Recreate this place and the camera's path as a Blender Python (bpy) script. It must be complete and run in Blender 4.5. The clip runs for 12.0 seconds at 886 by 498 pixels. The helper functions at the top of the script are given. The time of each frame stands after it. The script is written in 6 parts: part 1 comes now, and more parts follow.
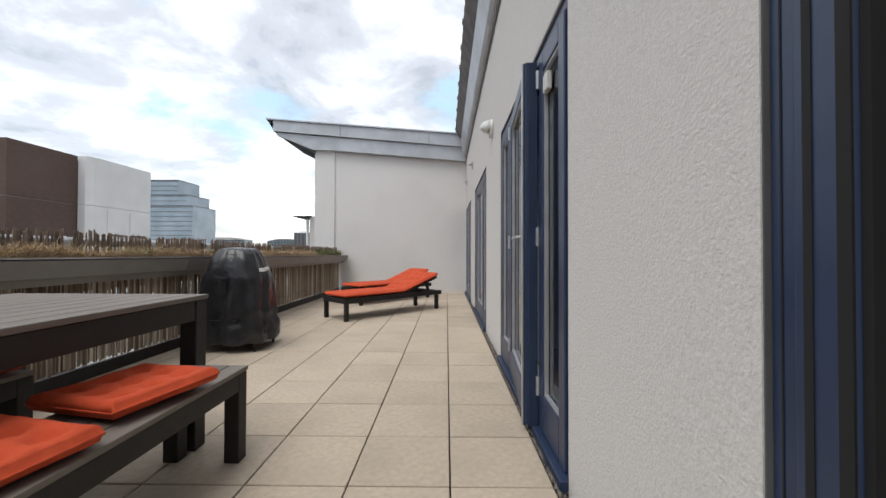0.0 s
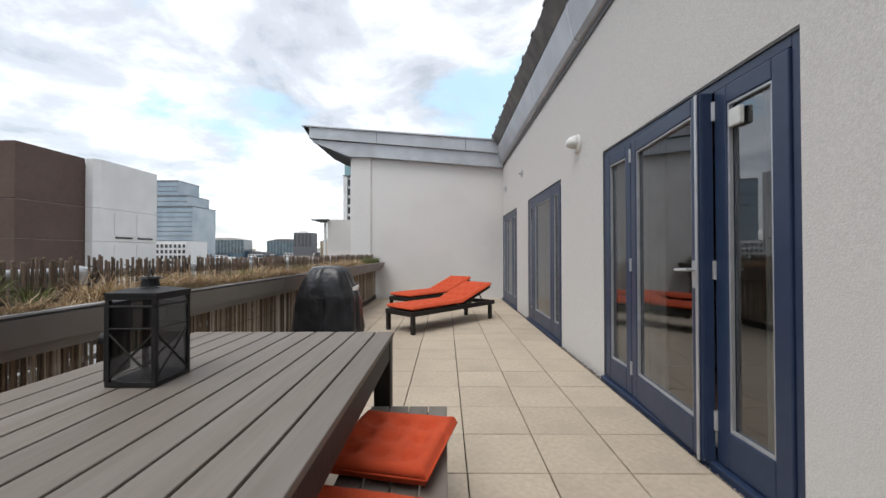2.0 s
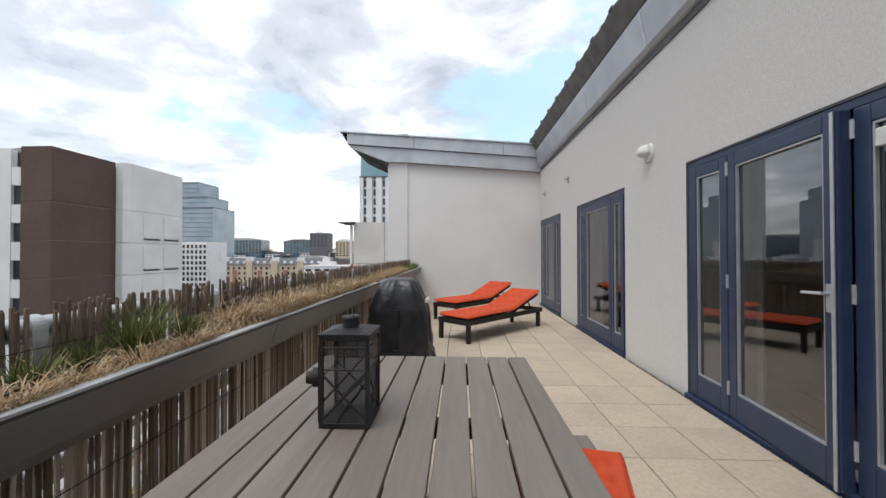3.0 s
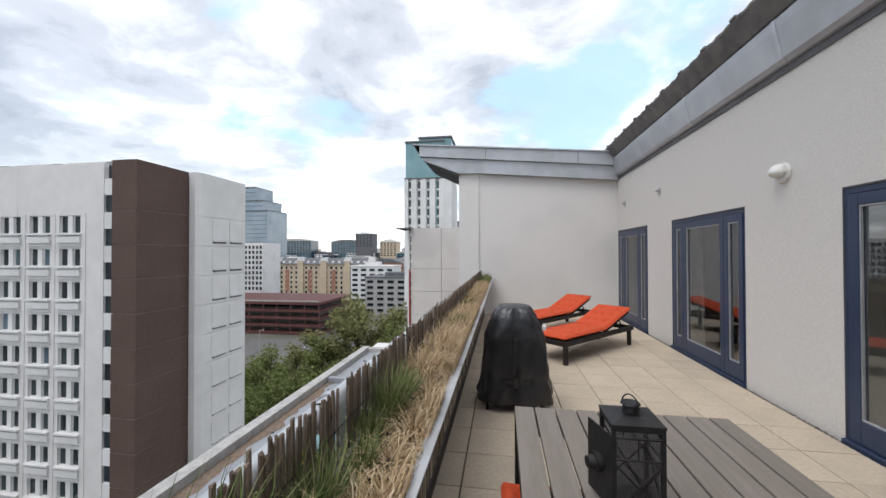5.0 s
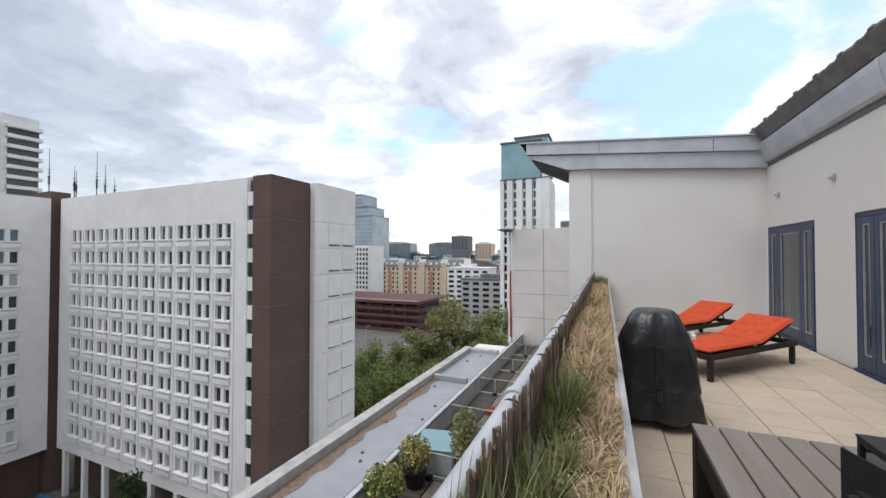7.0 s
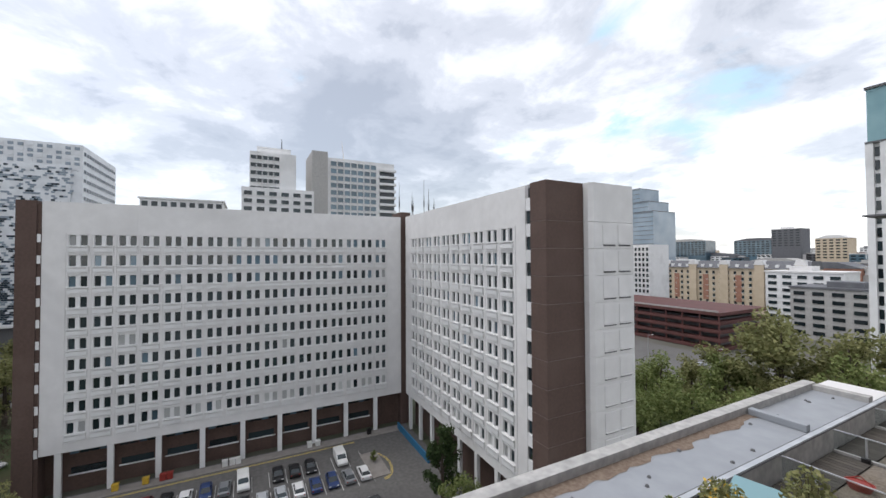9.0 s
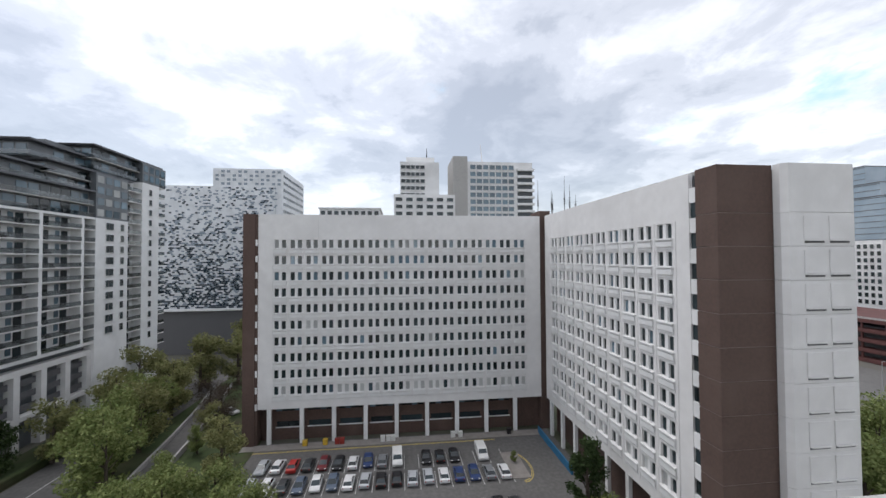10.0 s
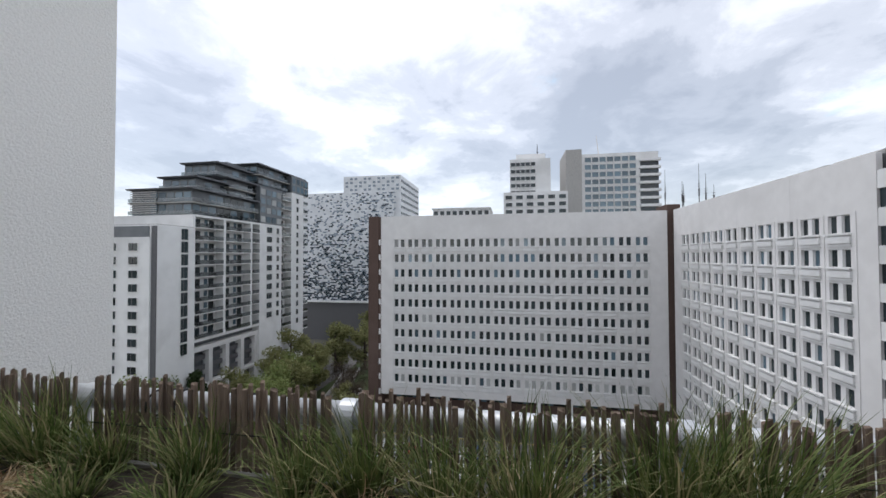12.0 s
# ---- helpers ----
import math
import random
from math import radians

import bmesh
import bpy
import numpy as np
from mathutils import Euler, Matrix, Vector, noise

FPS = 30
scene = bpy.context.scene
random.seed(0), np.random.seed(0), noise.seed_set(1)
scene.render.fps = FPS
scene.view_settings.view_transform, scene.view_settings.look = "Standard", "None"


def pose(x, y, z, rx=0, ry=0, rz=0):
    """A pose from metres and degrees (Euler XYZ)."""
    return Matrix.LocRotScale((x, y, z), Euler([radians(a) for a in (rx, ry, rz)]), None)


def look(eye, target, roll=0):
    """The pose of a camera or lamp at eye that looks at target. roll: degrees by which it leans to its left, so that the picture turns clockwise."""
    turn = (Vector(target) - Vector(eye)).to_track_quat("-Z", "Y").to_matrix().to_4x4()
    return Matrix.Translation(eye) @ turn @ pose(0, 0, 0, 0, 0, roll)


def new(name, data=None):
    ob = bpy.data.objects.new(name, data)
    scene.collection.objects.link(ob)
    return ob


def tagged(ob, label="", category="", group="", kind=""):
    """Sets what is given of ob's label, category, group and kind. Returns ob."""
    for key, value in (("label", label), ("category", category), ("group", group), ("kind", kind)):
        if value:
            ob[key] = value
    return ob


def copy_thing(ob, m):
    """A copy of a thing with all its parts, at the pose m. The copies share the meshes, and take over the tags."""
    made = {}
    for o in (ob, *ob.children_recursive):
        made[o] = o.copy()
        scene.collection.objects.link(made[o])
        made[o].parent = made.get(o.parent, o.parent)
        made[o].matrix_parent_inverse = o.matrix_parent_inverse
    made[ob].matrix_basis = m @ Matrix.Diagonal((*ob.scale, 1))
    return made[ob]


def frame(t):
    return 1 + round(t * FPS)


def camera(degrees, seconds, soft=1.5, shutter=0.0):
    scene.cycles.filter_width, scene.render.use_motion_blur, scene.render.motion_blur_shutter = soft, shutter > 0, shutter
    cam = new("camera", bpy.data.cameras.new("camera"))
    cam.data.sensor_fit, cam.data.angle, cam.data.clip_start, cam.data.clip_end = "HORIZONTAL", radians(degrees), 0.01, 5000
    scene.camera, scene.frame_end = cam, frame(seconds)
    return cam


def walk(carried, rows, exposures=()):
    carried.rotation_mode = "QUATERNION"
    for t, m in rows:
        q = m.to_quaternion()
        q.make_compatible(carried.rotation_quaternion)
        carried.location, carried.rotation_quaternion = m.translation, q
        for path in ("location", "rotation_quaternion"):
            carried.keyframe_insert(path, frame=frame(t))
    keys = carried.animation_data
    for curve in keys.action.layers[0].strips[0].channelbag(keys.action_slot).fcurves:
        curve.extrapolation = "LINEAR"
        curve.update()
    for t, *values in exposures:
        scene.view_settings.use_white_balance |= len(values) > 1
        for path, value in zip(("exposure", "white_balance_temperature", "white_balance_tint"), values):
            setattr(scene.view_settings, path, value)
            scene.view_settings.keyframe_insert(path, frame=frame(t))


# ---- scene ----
cam = camera(98.9, 12.0)
PATH = [
    (0.0, (0.052, 0.085, 0.955), (-0.040, 10.084, 1.090), 0.15),
    (0.5, (-0.185, 0.120, 0.985), (-0.150, 10.120, 1.105), 0.05),
    (1.0, (-0.430, 0.094, 1.025), (-0.385, 10.093, 1.150), 0.05),
    (1.5, (-0.653, 0.087, 1.078), (-0.663, 10.082, 1.198), 0.00),
    (2.0, (-0.892, 0.097, 1.142), (-0.967, 10.097, 1.257), -0.10),
    (2.5, (-1.174, 0.114, 1.187), (-1.324, 10.114, 1.307), -0.00),
    (3.0, (-1.475, 0.099, 1.265), (-1.915, 10.089, 1.380), -0.10),
    (5.0, (-2.212, 0.001, 1.538), (-3.752, 9.881, 1.653), -0.10),
    (5.5, (-2.319, -0.020, 1.552), (-4.224, 9.795, 1.682), -0.10),
    (6.0, (-2.409, -0.049, 1.546), (-4.739, 9.671, 1.686), -0.00),
    (6.5, (-2.477, -0.028, 1.522), (-5.372, 9.547, 1.677), 0.00),
    (8.3, (-2.530, -0.020, 1.490), (-9.971, 6.658, 1.681), 0.13),
    (8.5, (-2.540, 0.000, 1.495), (-10.433, 6.137, 1.684), 0.09),
    (9.0, (-2.600, 0.020, 1.495), (-11.490, 4.595, 1.705), -0.31),
    (9.5, (-2.660, 0.030, 1.485), (-12.247, 2.864, 1.711), -0.37),
    (10.0, (-2.680, 0.020, 1.480), (-12.612, 1.160, 1.712), -0.32),
    (10.5, (-2.600, 0.000, 1.478), (-12.596, -0.172, 1.707), -0.24),
    (11.0, (-2.400, -0.020, 1.475), (-12.350, -0.993, 1.699), -0.34),
    (11.5, (-2.110, -0.030, 1.475), (-11.998, -1.507, 1.682), -0.32),
    (12.0, (-1.800, -0.040, 1.465), (-11.648, -1.765, 1.672), -0.18),
]
walk(cam, [(t, look(eye, target, roll)) for t, eye, target, roll in PATH], [(0.0, 0.20, 6510, 10), (3.0, 0.20, 6480, 10), (5.5, 0.20, 6430, 11), (8.5, 0.16, 6470, 12), (12.0, 0.12, 6370, 12)])

# ---------------------------------------------------------------- world, sun, exposure
SUN_EL, SUN_AZ = 64.0, 215.0      # elevation, compass-like angle from +y over +x, degrees
world = bpy.data.worlds.new("overcast_sky")
scene.world = world
world.use_nodes = True
wt = world.node_tree
wt.nodes.clear()


def wnode(kind, **inputs):
    n = wt.nodes.new(kind)
    for k, v in inputs.items():
        n.inputs[k].default_value = v
    return n


def wmath(op, a, b=0.0):
    n = wt.nodes.new("ShaderNodeMath")
    n.operation = op
    for i, v in enumerate((a, b)):
        if isinstance(v, (int, float)):
            n.inputs[i].default_value = v
        else:
            wt.links.new(v, n.inputs[i])
    return n.outputs[0]


def wramp(fac, stops):
    n = wt.nodes.new("ShaderNodeValToRGB")
    n.color_ramp.interpolation = "EASE"
    while len(n.color_ramp.elements) < len(stops):
        n.color_ramp.elements.new(0.5)
    for e, (p, c) in zip(n.color_ramp.elements, stops):
        e.position, e.color = p, (*c, 1) if len(c) == 3 else c
    wt.links.new(fac, n.inputs[0])
    return n.outputs[0]


wsky = wt.nodes.new("ShaderNodeTexSky")
wsky.sky_type = "NISHITA"
wsky.sun_disc = False
wsky.sun_elevation, wsky.sun_rotation = radians(SUN_EL), radians(SUN_AZ)
wco = wt.nodes.new("ShaderNodeTexCoord")
wsep = wt.nodes.new("ShaderNodeSeparateXYZ")
wt.links.new(wco.outputs["Generated"], wsep.inputs[0])
wz = wmath("ADD", wmath("MAXIMUM", wsep.outputs[2], 0.0), 0.22)
wcomb = wt.nodes.new("ShaderNodeCombineXYZ")
wt.links.new(wmath("DIVIDE", wsep.outputs[0], wz), wcomb.inputs[0])
wt.links.new(wmath("DIVIDE", wsep.outputs[1], wz), wcomb.inputs[1])


def wnoise(scale, detail, rough, off):
    m = wt.nodes.new("ShaderNodeMapping")
    m.inputs["Location"].default_value = off
    wt.links.new(wcomb.outputs[0], m.inputs[0])
    n = wnode("ShaderNodeTexNoise", Scale=scale, Detail=detail, Roughness=rough, Distortion=0.25)
    wt.links.new(m.outputs[0], n.inputs["Vector"])
    return n.outputs[0]


def wdot(d):
    n = wt.nodes.new("ShaderNodeVectorMath")
    n.operation = "DOT_PRODUCT"
    n.inputs[1].default_value = Vector(d).normalized()
    wt.links.new(wco.outputs["Generated"], n.inputs[0])
    return n.outputs["Value"]


def wabove(v, lo, hi):
    """0 below lo, 1 above hi."""
    n = wt.nodes.new("ShaderNodeMapRange")
    n.interpolation_type = "SMOOTHSTEP"
    n.inputs[1].default_value, n.inputs[2].default_value = lo, hi
    wt.links.new(v, n.inputs[0])
    return n.outputs[0]


# broad cloud masses, finer billows, thin bright cloud round the veiled sun, a grey bank low in the west
broad = wnoise(0.75, 2, 0.5, (3.1, 1.7, 0))
fine = wnoise(2.6, 9, 0.60, (0.4, 5.2, 0))
holes = wnoise(1.6, 6, 0.58, (9.3, 2.4, 0))
body = wmath("ADD", wmath("MULTIPLY", broad, 0.38), wmath("MULTIPLY", fine, 0.62))
body = wmath("ADD", body, wmath("MULTIPLY", wabove(wdot((-0.83, -0.27, 0.48)), 0.87, 0.99), 0.12))
body = wmath("ADD", body, wmath("MULTIPLY", wdot((0.75, 0.66, 0)), 0.03))
bank = wmath("MULTIPLY", wabove(wdot((-1, -0.25, 0)), 0.35, 0.85), wmath("MULTIPLY", wabove(wsep.outputs[2], 0.08, 0.22), wabove(wmath("MULTIPLY", wsep.outputs[2], -1.0), -0.52, -0.30)))
body = wmath("SUBTRACT", body, wmath("MULTIPLY", bank, 0.115))
body = wmath("ADD", body, wmath("MULTIPLY", wabove(wmath("MULTIPLY", wsep.outputs[2], -1.0), -0.17, -0.04), 0.05))
cloud = wramp(body, [(0.29, (0.36, 0.375, 0.39)), (0.38, (0.45, 0.465, 0.48)), (0.455, (0.60, 0.612, 0.625)), (0.55, (0.84, 0.845, 0.85)), (0.67, (1.5, 1.5, 1.49))])
gap = wmath("ADD", wabove(wdot((-0.487, 0.789, 0.375)), 0.965, 0.999), wabove(wdot((0.10, 0.947, 0.306)), 0.965, 0.998))
gap = wmath("ADD", gap, wabove(wdot((0.345, 0.829, 0.44)), 0.975, 0.999))
holes = wmath("SUBTRACT", holes, wmath("MULTIPLY", gap, 0.20))
cover = wramp(holes, [(0.20, (0.10, 0.10, 0.10)), (0.345, (1, 1, 1))])
wcol = wt.nodes.new("ShaderNodeMix")
wcol.data_type = "RGBA"
wcol.inputs[6].default_value = (0.46, 0.68, 0.84, 1)
wt.links.new(cover, wcol.inputs[0])
wt.links.new(cloud, wcol.inputs[7])
bg_blue = wnode("ShaderNodeBackground", Strength=0.05)
wt.links.new(wsky.outputs[0], bg_blue.inputs[0])
bg_cloud = wnode("ShaderNodeBackground", Strength=1.0)
wt.links.new(wcol.outputs[2], bg_cloud.inputs[0])
wmix = wt.nodes.new("ShaderNodeAddShader")
wt.links.new(bg_blue.outputs[0], wmix.inputs[0])
wt.links.new(bg_cloud.outputs[0], wmix.inputs[1])
wout = wt.nodes.new("ShaderNodeOutputWorld")
wt.links.new(wmix.outputs[0], wout.inputs[0])

sun_data = bpy.data.lights.new("sun", "SUN")
sun_data.energy, sun_data.angle, sun_data.color = 1.5, radians(40), (1.0, 0.98, 0.95)
sun = new("sun", sun_data)
_a, _e = radians(SUN_AZ), radians(SUN_EL)
sun.matrix_world = look((0, 0, 60), (-60 * math.sin(_a) * math.cos(_e), -60 * math.cos(_a) * math.cos(_e), 60 - 60 * math.sin(_e)))


# ---------------------------------------------------------------- materials
def mat(name, c1, c2=None, scale=6.0, rough=0.7, metal=0.0, bump=0.0, bscale=60.0, stain=None, sscale=0.8, rnd=0.0, spec=0.4, stretch=(1, 1, 1), detail=5.0):
    """Two colours mixed by grain noise, a broad stain, a fine relief; rnd varies the value from piece to piece."""
    m = bpy.data.materials.new(name)
    m.use_nodes = True
    nt = m.node_tree
    b = nt.nodes["Principled BSDF"]
    b.inputs["Roughness"].default_value, b.inputs["Metallic"].default_value = rough, metal
    b.inputs["Specular IOR Level"].default_value = spec
    tc = nt.nodes.new("ShaderNodeTexCoord")
    mp = nt.nodes.new("ShaderNodeMapping")
    mp.inputs["Scale"].default_value = stretch
    nt.links.new(tc.outputs["Object"], mp.inputs[0])

    def tex(s, d):
        n = nt.nodes.new("ShaderNodeTexNoise")
        n.inputs["Scale"].default_value, n.inputs["Detail"].default_value = s, d
        nt.links.new(mp.outputs[0], n.inputs["Vector"])
        return n.outputs[0]

    def ramp(f, lo, hi, a, c):
        n = nt.nodes.new("ShaderNodeValToRGB")
        n.color_ramp.elements[0].position, n.color_ramp.elements[1].position = lo, hi
        n.color_ramp.elements[0].color, n.color_ramp.elements[1].color = (*a, 1), (*c, 1)
        nt.links.new(f, n.inputs[0])
        return n.outputs[0]

    c2 = c2 or tuple(v * 0.85 for v in c1)
    col = ramp(tex(scale, detail), 0.35, 0.65, c1, c2)
    if stain:
        mx = nt.nodes.new("ShaderNodeMix")
        mx.data_type = "RGBA"
        f = ramp(tex(sscale, 4), 0.48, 0.72, (0, 0, 0), (0.75, 0.75, 0.75))
        nt.links.new(f, mx.inputs[0])
        nt.links.new(col, mx.inputs[6])
        mx.inputs[7].default_value = (*stain, 1)
        col = mx.outputs[2]
    if rnd:
        oi = nt.nodes.new("ShaderNodeObjectInfo")
        mr = nt.nodes.new("ShaderNodeMapRange")
        mr.inputs[3].default_value, mr.inputs[4].default_value = 1 - rnd, 1 + rnd
        nt.links.new(oi.outputs["Random"], mr.inputs[0])
        hs = nt.nodes.new("ShaderNodeHueSaturation")
        nt.links.new(mr.outputs[0], hs.inputs["Value"])
        nt.links.new(col, hs.inputs["Color"])
        col = hs.outputs[0]
    nt.links.new(col, b.inputs["Base Color"])
    if bump:
        bp = nt.nodes.new("ShaderNodeBump")
        bp.inputs["Strength"].default_value, bp.inputs["Distance"].default_value = min(1.0, bump), 0.01
        nt.links.new(tex(bscale, 4), bp.inputs["Height"])
        nt.links.new(bp.outputs[0], b.inputs["Normal"])
    return m


def island_mat(name, colors, rough=0.8, trans=0.0):
    """Each loose piece of a mesh takes its own colour out of a ramp."""
    m = bpy.data.materials.new(name)
    m.use_nodes = True
    nt = m.node_tree
    b = nt.nodes["Principled BSDF"]
    b.inputs["Roughness"].default_value = rough
    b.inputs["Specular IOR Level"].default_value = 0.25
    g = nt.nodes.new("ShaderNodeNewGeometry")
    r = nt.nodes.new("ShaderNodeValToRGB")
    r.color_ramp.interpolation = "LINEAR"
    while len(r.color_ramp.elements) < len(colors):
        r.color_ramp.elements.new(0.5)
    for i, (e, c) in enumerate(zip(r.color_ramp.elements, colors)):
        e.position, e.color = i / max(1, len(colors) - 1), (*c, 1)
    nt.links.new(g.outputs["Random Per Island"], r.inputs[0])
    nt.links.new(r.outputs[0], b.inputs["Base Color"])
    if trans:
        t = nt.nodes.new("ShaderNodeBsdfTranslucent")
        nt.links.new(r.outputs[0], t.inputs[0])
        mx = nt.nodes.new("ShaderNodeMixShader")
        mx.inputs[0].default_value = trans
        nt.links.new(b.outputs[0], mx.inputs[1])
        nt.links.new(t.outputs[0], mx.inputs[2])
        nt.links.new(mx.outputs[0], nt.nodes["Material Output"].inputs[0])
    return m


def glass_mat(name, tint, gloss_ior=1.5, flat=None):
    """A pane: clear body with a Fresnel mirror on it."""
    m = bpy.data.materials.new(name)
    m.use_nodes = True
    nt = m.node_tree
    nt.nodes.remove(nt.nodes["Principled BSDF"])
    tr = nt.nodes.new("ShaderNodeBsdfTransparent")
    tr.inputs[0].default_value = (*tint, 1)
    gl = nt.nodes.new("ShaderNodeBsdfGlossy")
    gl.inputs["Roughness"].default_value = 0.02
    gl.inputs[0].default_value = (0.95, 0.97, 1, 1)
    fr = nt.nodes.new("ShaderNodeFresnel")
    fr.inputs[0].default_value = gloss_ior
    mx = nt.nodes.new("ShaderNodeMixShader")
    if flat is None:
        nt.links.new(fr.outputs[0], mx.inputs[0])
    else:
        mx.inputs[0].default_value = flat
    nt.links.new(tr.outputs[0], mx.inputs[1])
    nt.links.new(gl.outputs[0], mx.inputs[2])
    nt.links.new(mx.outputs[0], nt.nodes["Material Output"].inputs[0])
    return m


M = {}
M["render"] = mat("roughcast_render", (0.68, 0.66, 0.625), (0.595, 0.575, 0.543), 90, 0.92, bump=0.4, bscale=130, stain=(0.64, 0.62, 0.59), sscale=0.6)
M["render2"] = mat("smooth_render", (0.73, 0.715, 0.69), (0.69, 0.675, 0.65), 40, 0.9, bump=0.4, bscale=110, stain=(0.63, 0.615, 0.59), sscale=0.7)
# roughcast lightened to put missing light into the shaded, north-facing south wall
M["render3"] = mat("lightened_roughcast", (0.88, 0.87, 0.83), (0.80, 0.79, 0.75), 60, 0.92, bump=1.0, bscale=55, stain=(0.82, 0.81, 0.77), sscale=0.8)
M["annex"] = mat("stained_annex_panel", (0.62, 0.585, 0.55), (0.56, 0.53, 0.50), 1.2, 0.9, bump=0.1, bscale=20, stain=(0.50, 0.475, 0.45), sscale=0.5)
M["tile"] = mat("sandstone_slab", (0.52, 0.435, 0.335), (0.44, 0.37, 0.285), 30, 0.85, bump=0.5, bscale=140, stain=(0.40, 0.34, 0.265), sscale=2.2, rnd=0.07)
M["joint"] = mat("dark_joint", (0.05, 0.045, 0.04), None, 30, 0.95, bump=0.5)
M["gravel"] = island_mat("gravel", [(0.10, 0.09, 0.08), (0.2, 0.17, 0.14), (0.30, 0.26, 0.22), (0.14, 0.12, 0.1)])
M["blue"] = mat("blue_paint", (0.020, 0.036, 0.078), (0.026, 0.043, 0.090), 12, 0.38, bump=0.05, bscale=30, spec=0.5)
M["alu"] = mat("aluminium", (0.55, 0.56, 0.58), (0.46, 0.47, 0.49), 8, 0.42, 0.6, bump=0.05)
M["zinc"] = mat("zinc_flashing", (0.52, 0.54, 0.56), (0.44, 0.46, 0.49), 3, 0.5, 0.35, bump=0.08, bscale=20, stain=(0.36, 0.37, 0.38), sscale=1.3)
M["roofdark"] = mat("weathered_roof_sheet", (0.20, 0.19, 0.18), (0.13, 0.125, 0.12), 5, 0.8, 0.1, bump=0.3, bscale=40)
# dark trim and soffits; also painted in where gaps and recesses lie in shade
M["soffit"] = mat("dark_trim_and_shade", (0.13, 0.13, 0.135), (0.10, 0.10, 0.105), 4, 0.7)
M["wood"] = mat("grey_brown_boards", (0.185, 0.160, 0.136), (0.165, 0.142, 0.120), 9, 0.62, bump=0.2, bscale=60, stretch=(14, 1, 6), stain=(0.215, 0.19, 0.168), sscale=1.2, rnd=0.08)
M["darkwood"] = mat("dark_stained_frame", (0.020, 0.017, 0.015), (0.014, 0.012, 0.0105), 10, 0.6, bump=0.15, bscale=50)
M["orange"] = mat("orange_canvas", (0.58, 0.080, 0.026), (0.50, 0.064, 0.020), 25, 0.9, bump=0.35, bscale=320, stain=(0.5, 0.06, 0.016), sscale=4)
M["black"] = mat("black_cover", (0.012, 0.012, 0.014), (0.022, 0.022, 0.025), 7, 0.28, bump=0.8, bscale=14, spec=0.5)
M["iron"] = mat("black_iron", (0.012, 0.012, 0.013), (0.022, 0.02, 0.02), 30, 0.55, 0.2, bump=0.2, bscale=120)
M["white"] = mat("white_plastic", (0.75, 0.75, 0.72), None, 10, 0.4)
M["trough"] = mat("grey_trough_metal", (0.23, 0.22, 0.21), (0.19, 0.182, 0.175), 4, 0.5, 0.1, bump=0.1, bscale=15, stain=(0.27, 0.26, 0.25), sscale=2)
M["troughtop"] = mat("trough_rim_metal", (0.50, 0.51, 0.52), (0.40, 0.41, 0.42), 6, 0.5, 0.3, stain=(0.25, 0.25, 0.25), sscale=5)
# the palest tones paint the light seen through gaps between reeds
M["reed"] = island_mat("reed", [(0.10, 0.07, 0.05), (0.17, 0.125, 0.09), (0.26, 0.20, 0.14), (0.16, 0.12, 0.085), (0.62, 0.56, 0.47), (0.42, 0.35, 0.27), (0.10, 0.075, 0.055)])
M["willow"] = mat("weathered_split_slats", (0.20, 0.15, 0.115), (0.13, 0.095, 0.072), 30, 0.9, bump=0.6, bscale=70, stretch=(3, 3, 0.4), rnd=0.35)
M["galv"] = mat("galvanised_tube", (0.50, 0.52, 0.54), (0.42, 0.44, 0.46), 6, 0.42, 0.45, stain=(0.4, 0.42, 0.44), sscale=7)
M["soil"] = mat("dry_soil", (0.06, 0.045, 0.033), (0.03, 0.024, 0.018), 18, 0.95, bump=1.0, bscale=40)
M["straw"] = island_mat("straw", [(0.40, 0.27, 0.15), (0.58, 0.43, 0.27), (0.17, 0.10, 0.055), (0.72, 0.59, 0.42), (0.33, 0.21, 0.11), (0.52, 0.42, 0.23), (0.24, 0.15, 0.08)], trans=0.15)
M["boards"] = mat("weathered_deck_boards", (0.085, 0.075, 0.065), (0.06, 0.052, 0.045), 8, 0.85, bump=0.3, bscale=30, stretch=(1, 6, 1), stain=(0.12, 0.108, 0.09), sscale=1.5, rnd=0.2)
M["shingle"] = mat("brown_shingle", (0.22, 0.185, 0.145), (0.11, 0.09, 0.07), 22, 0.95, bump=1.0, bscale=28, stain=(0.26, 0.235, 0.205), sscale=1.2)
M["darkpanel"] = mat("grey_cladding_and_arcade_shade", (0.085, 0.095, 0.105), (0.12, 0.13, 0.14), 0.4, 0.35, spec=0.6)
M["green"] = island_mat("grass", [(0.05, 0.085, 0.022), (0.10, 0.14, 0.04), (0.19, 0.22, 0.08), (0.075, 0.115, 0.03), (0.36, 0.31, 0.17), (0.13, 0.17, 0.055), (0.045, 0.07, 0.02)], trans=0.25)
M["leaf1"] = island_mat("leaf_mid", [(0.10, 0.14, 0.04), (0.17, 0.21, 0.07), (0.24, 0.265, 0.10), (0.12, 0.16, 0.05)], trans=0.25)
M["leaf2"] = island_mat("leaf_olive", [(0.13, 0.15, 0.055), (0.21, 0.215, 0.09), (0.28, 0.27, 0.12), (0.16, 0.17, 0.07)], trans=0.25)
M["leaf3"] = island_mat("leaf_dark", [(0.025, 0.045, 0.015), (0.045, 0.07, 0.022), (0.03, 0.05, 0.018)], trans=0.15)
M["leaf4"] = island_mat("leaf_purple", [(0.06, 0.045, 0.035), (0.085, 0.06, 0.045), (0.05, 0.05, 0.03)], trans=0.15)
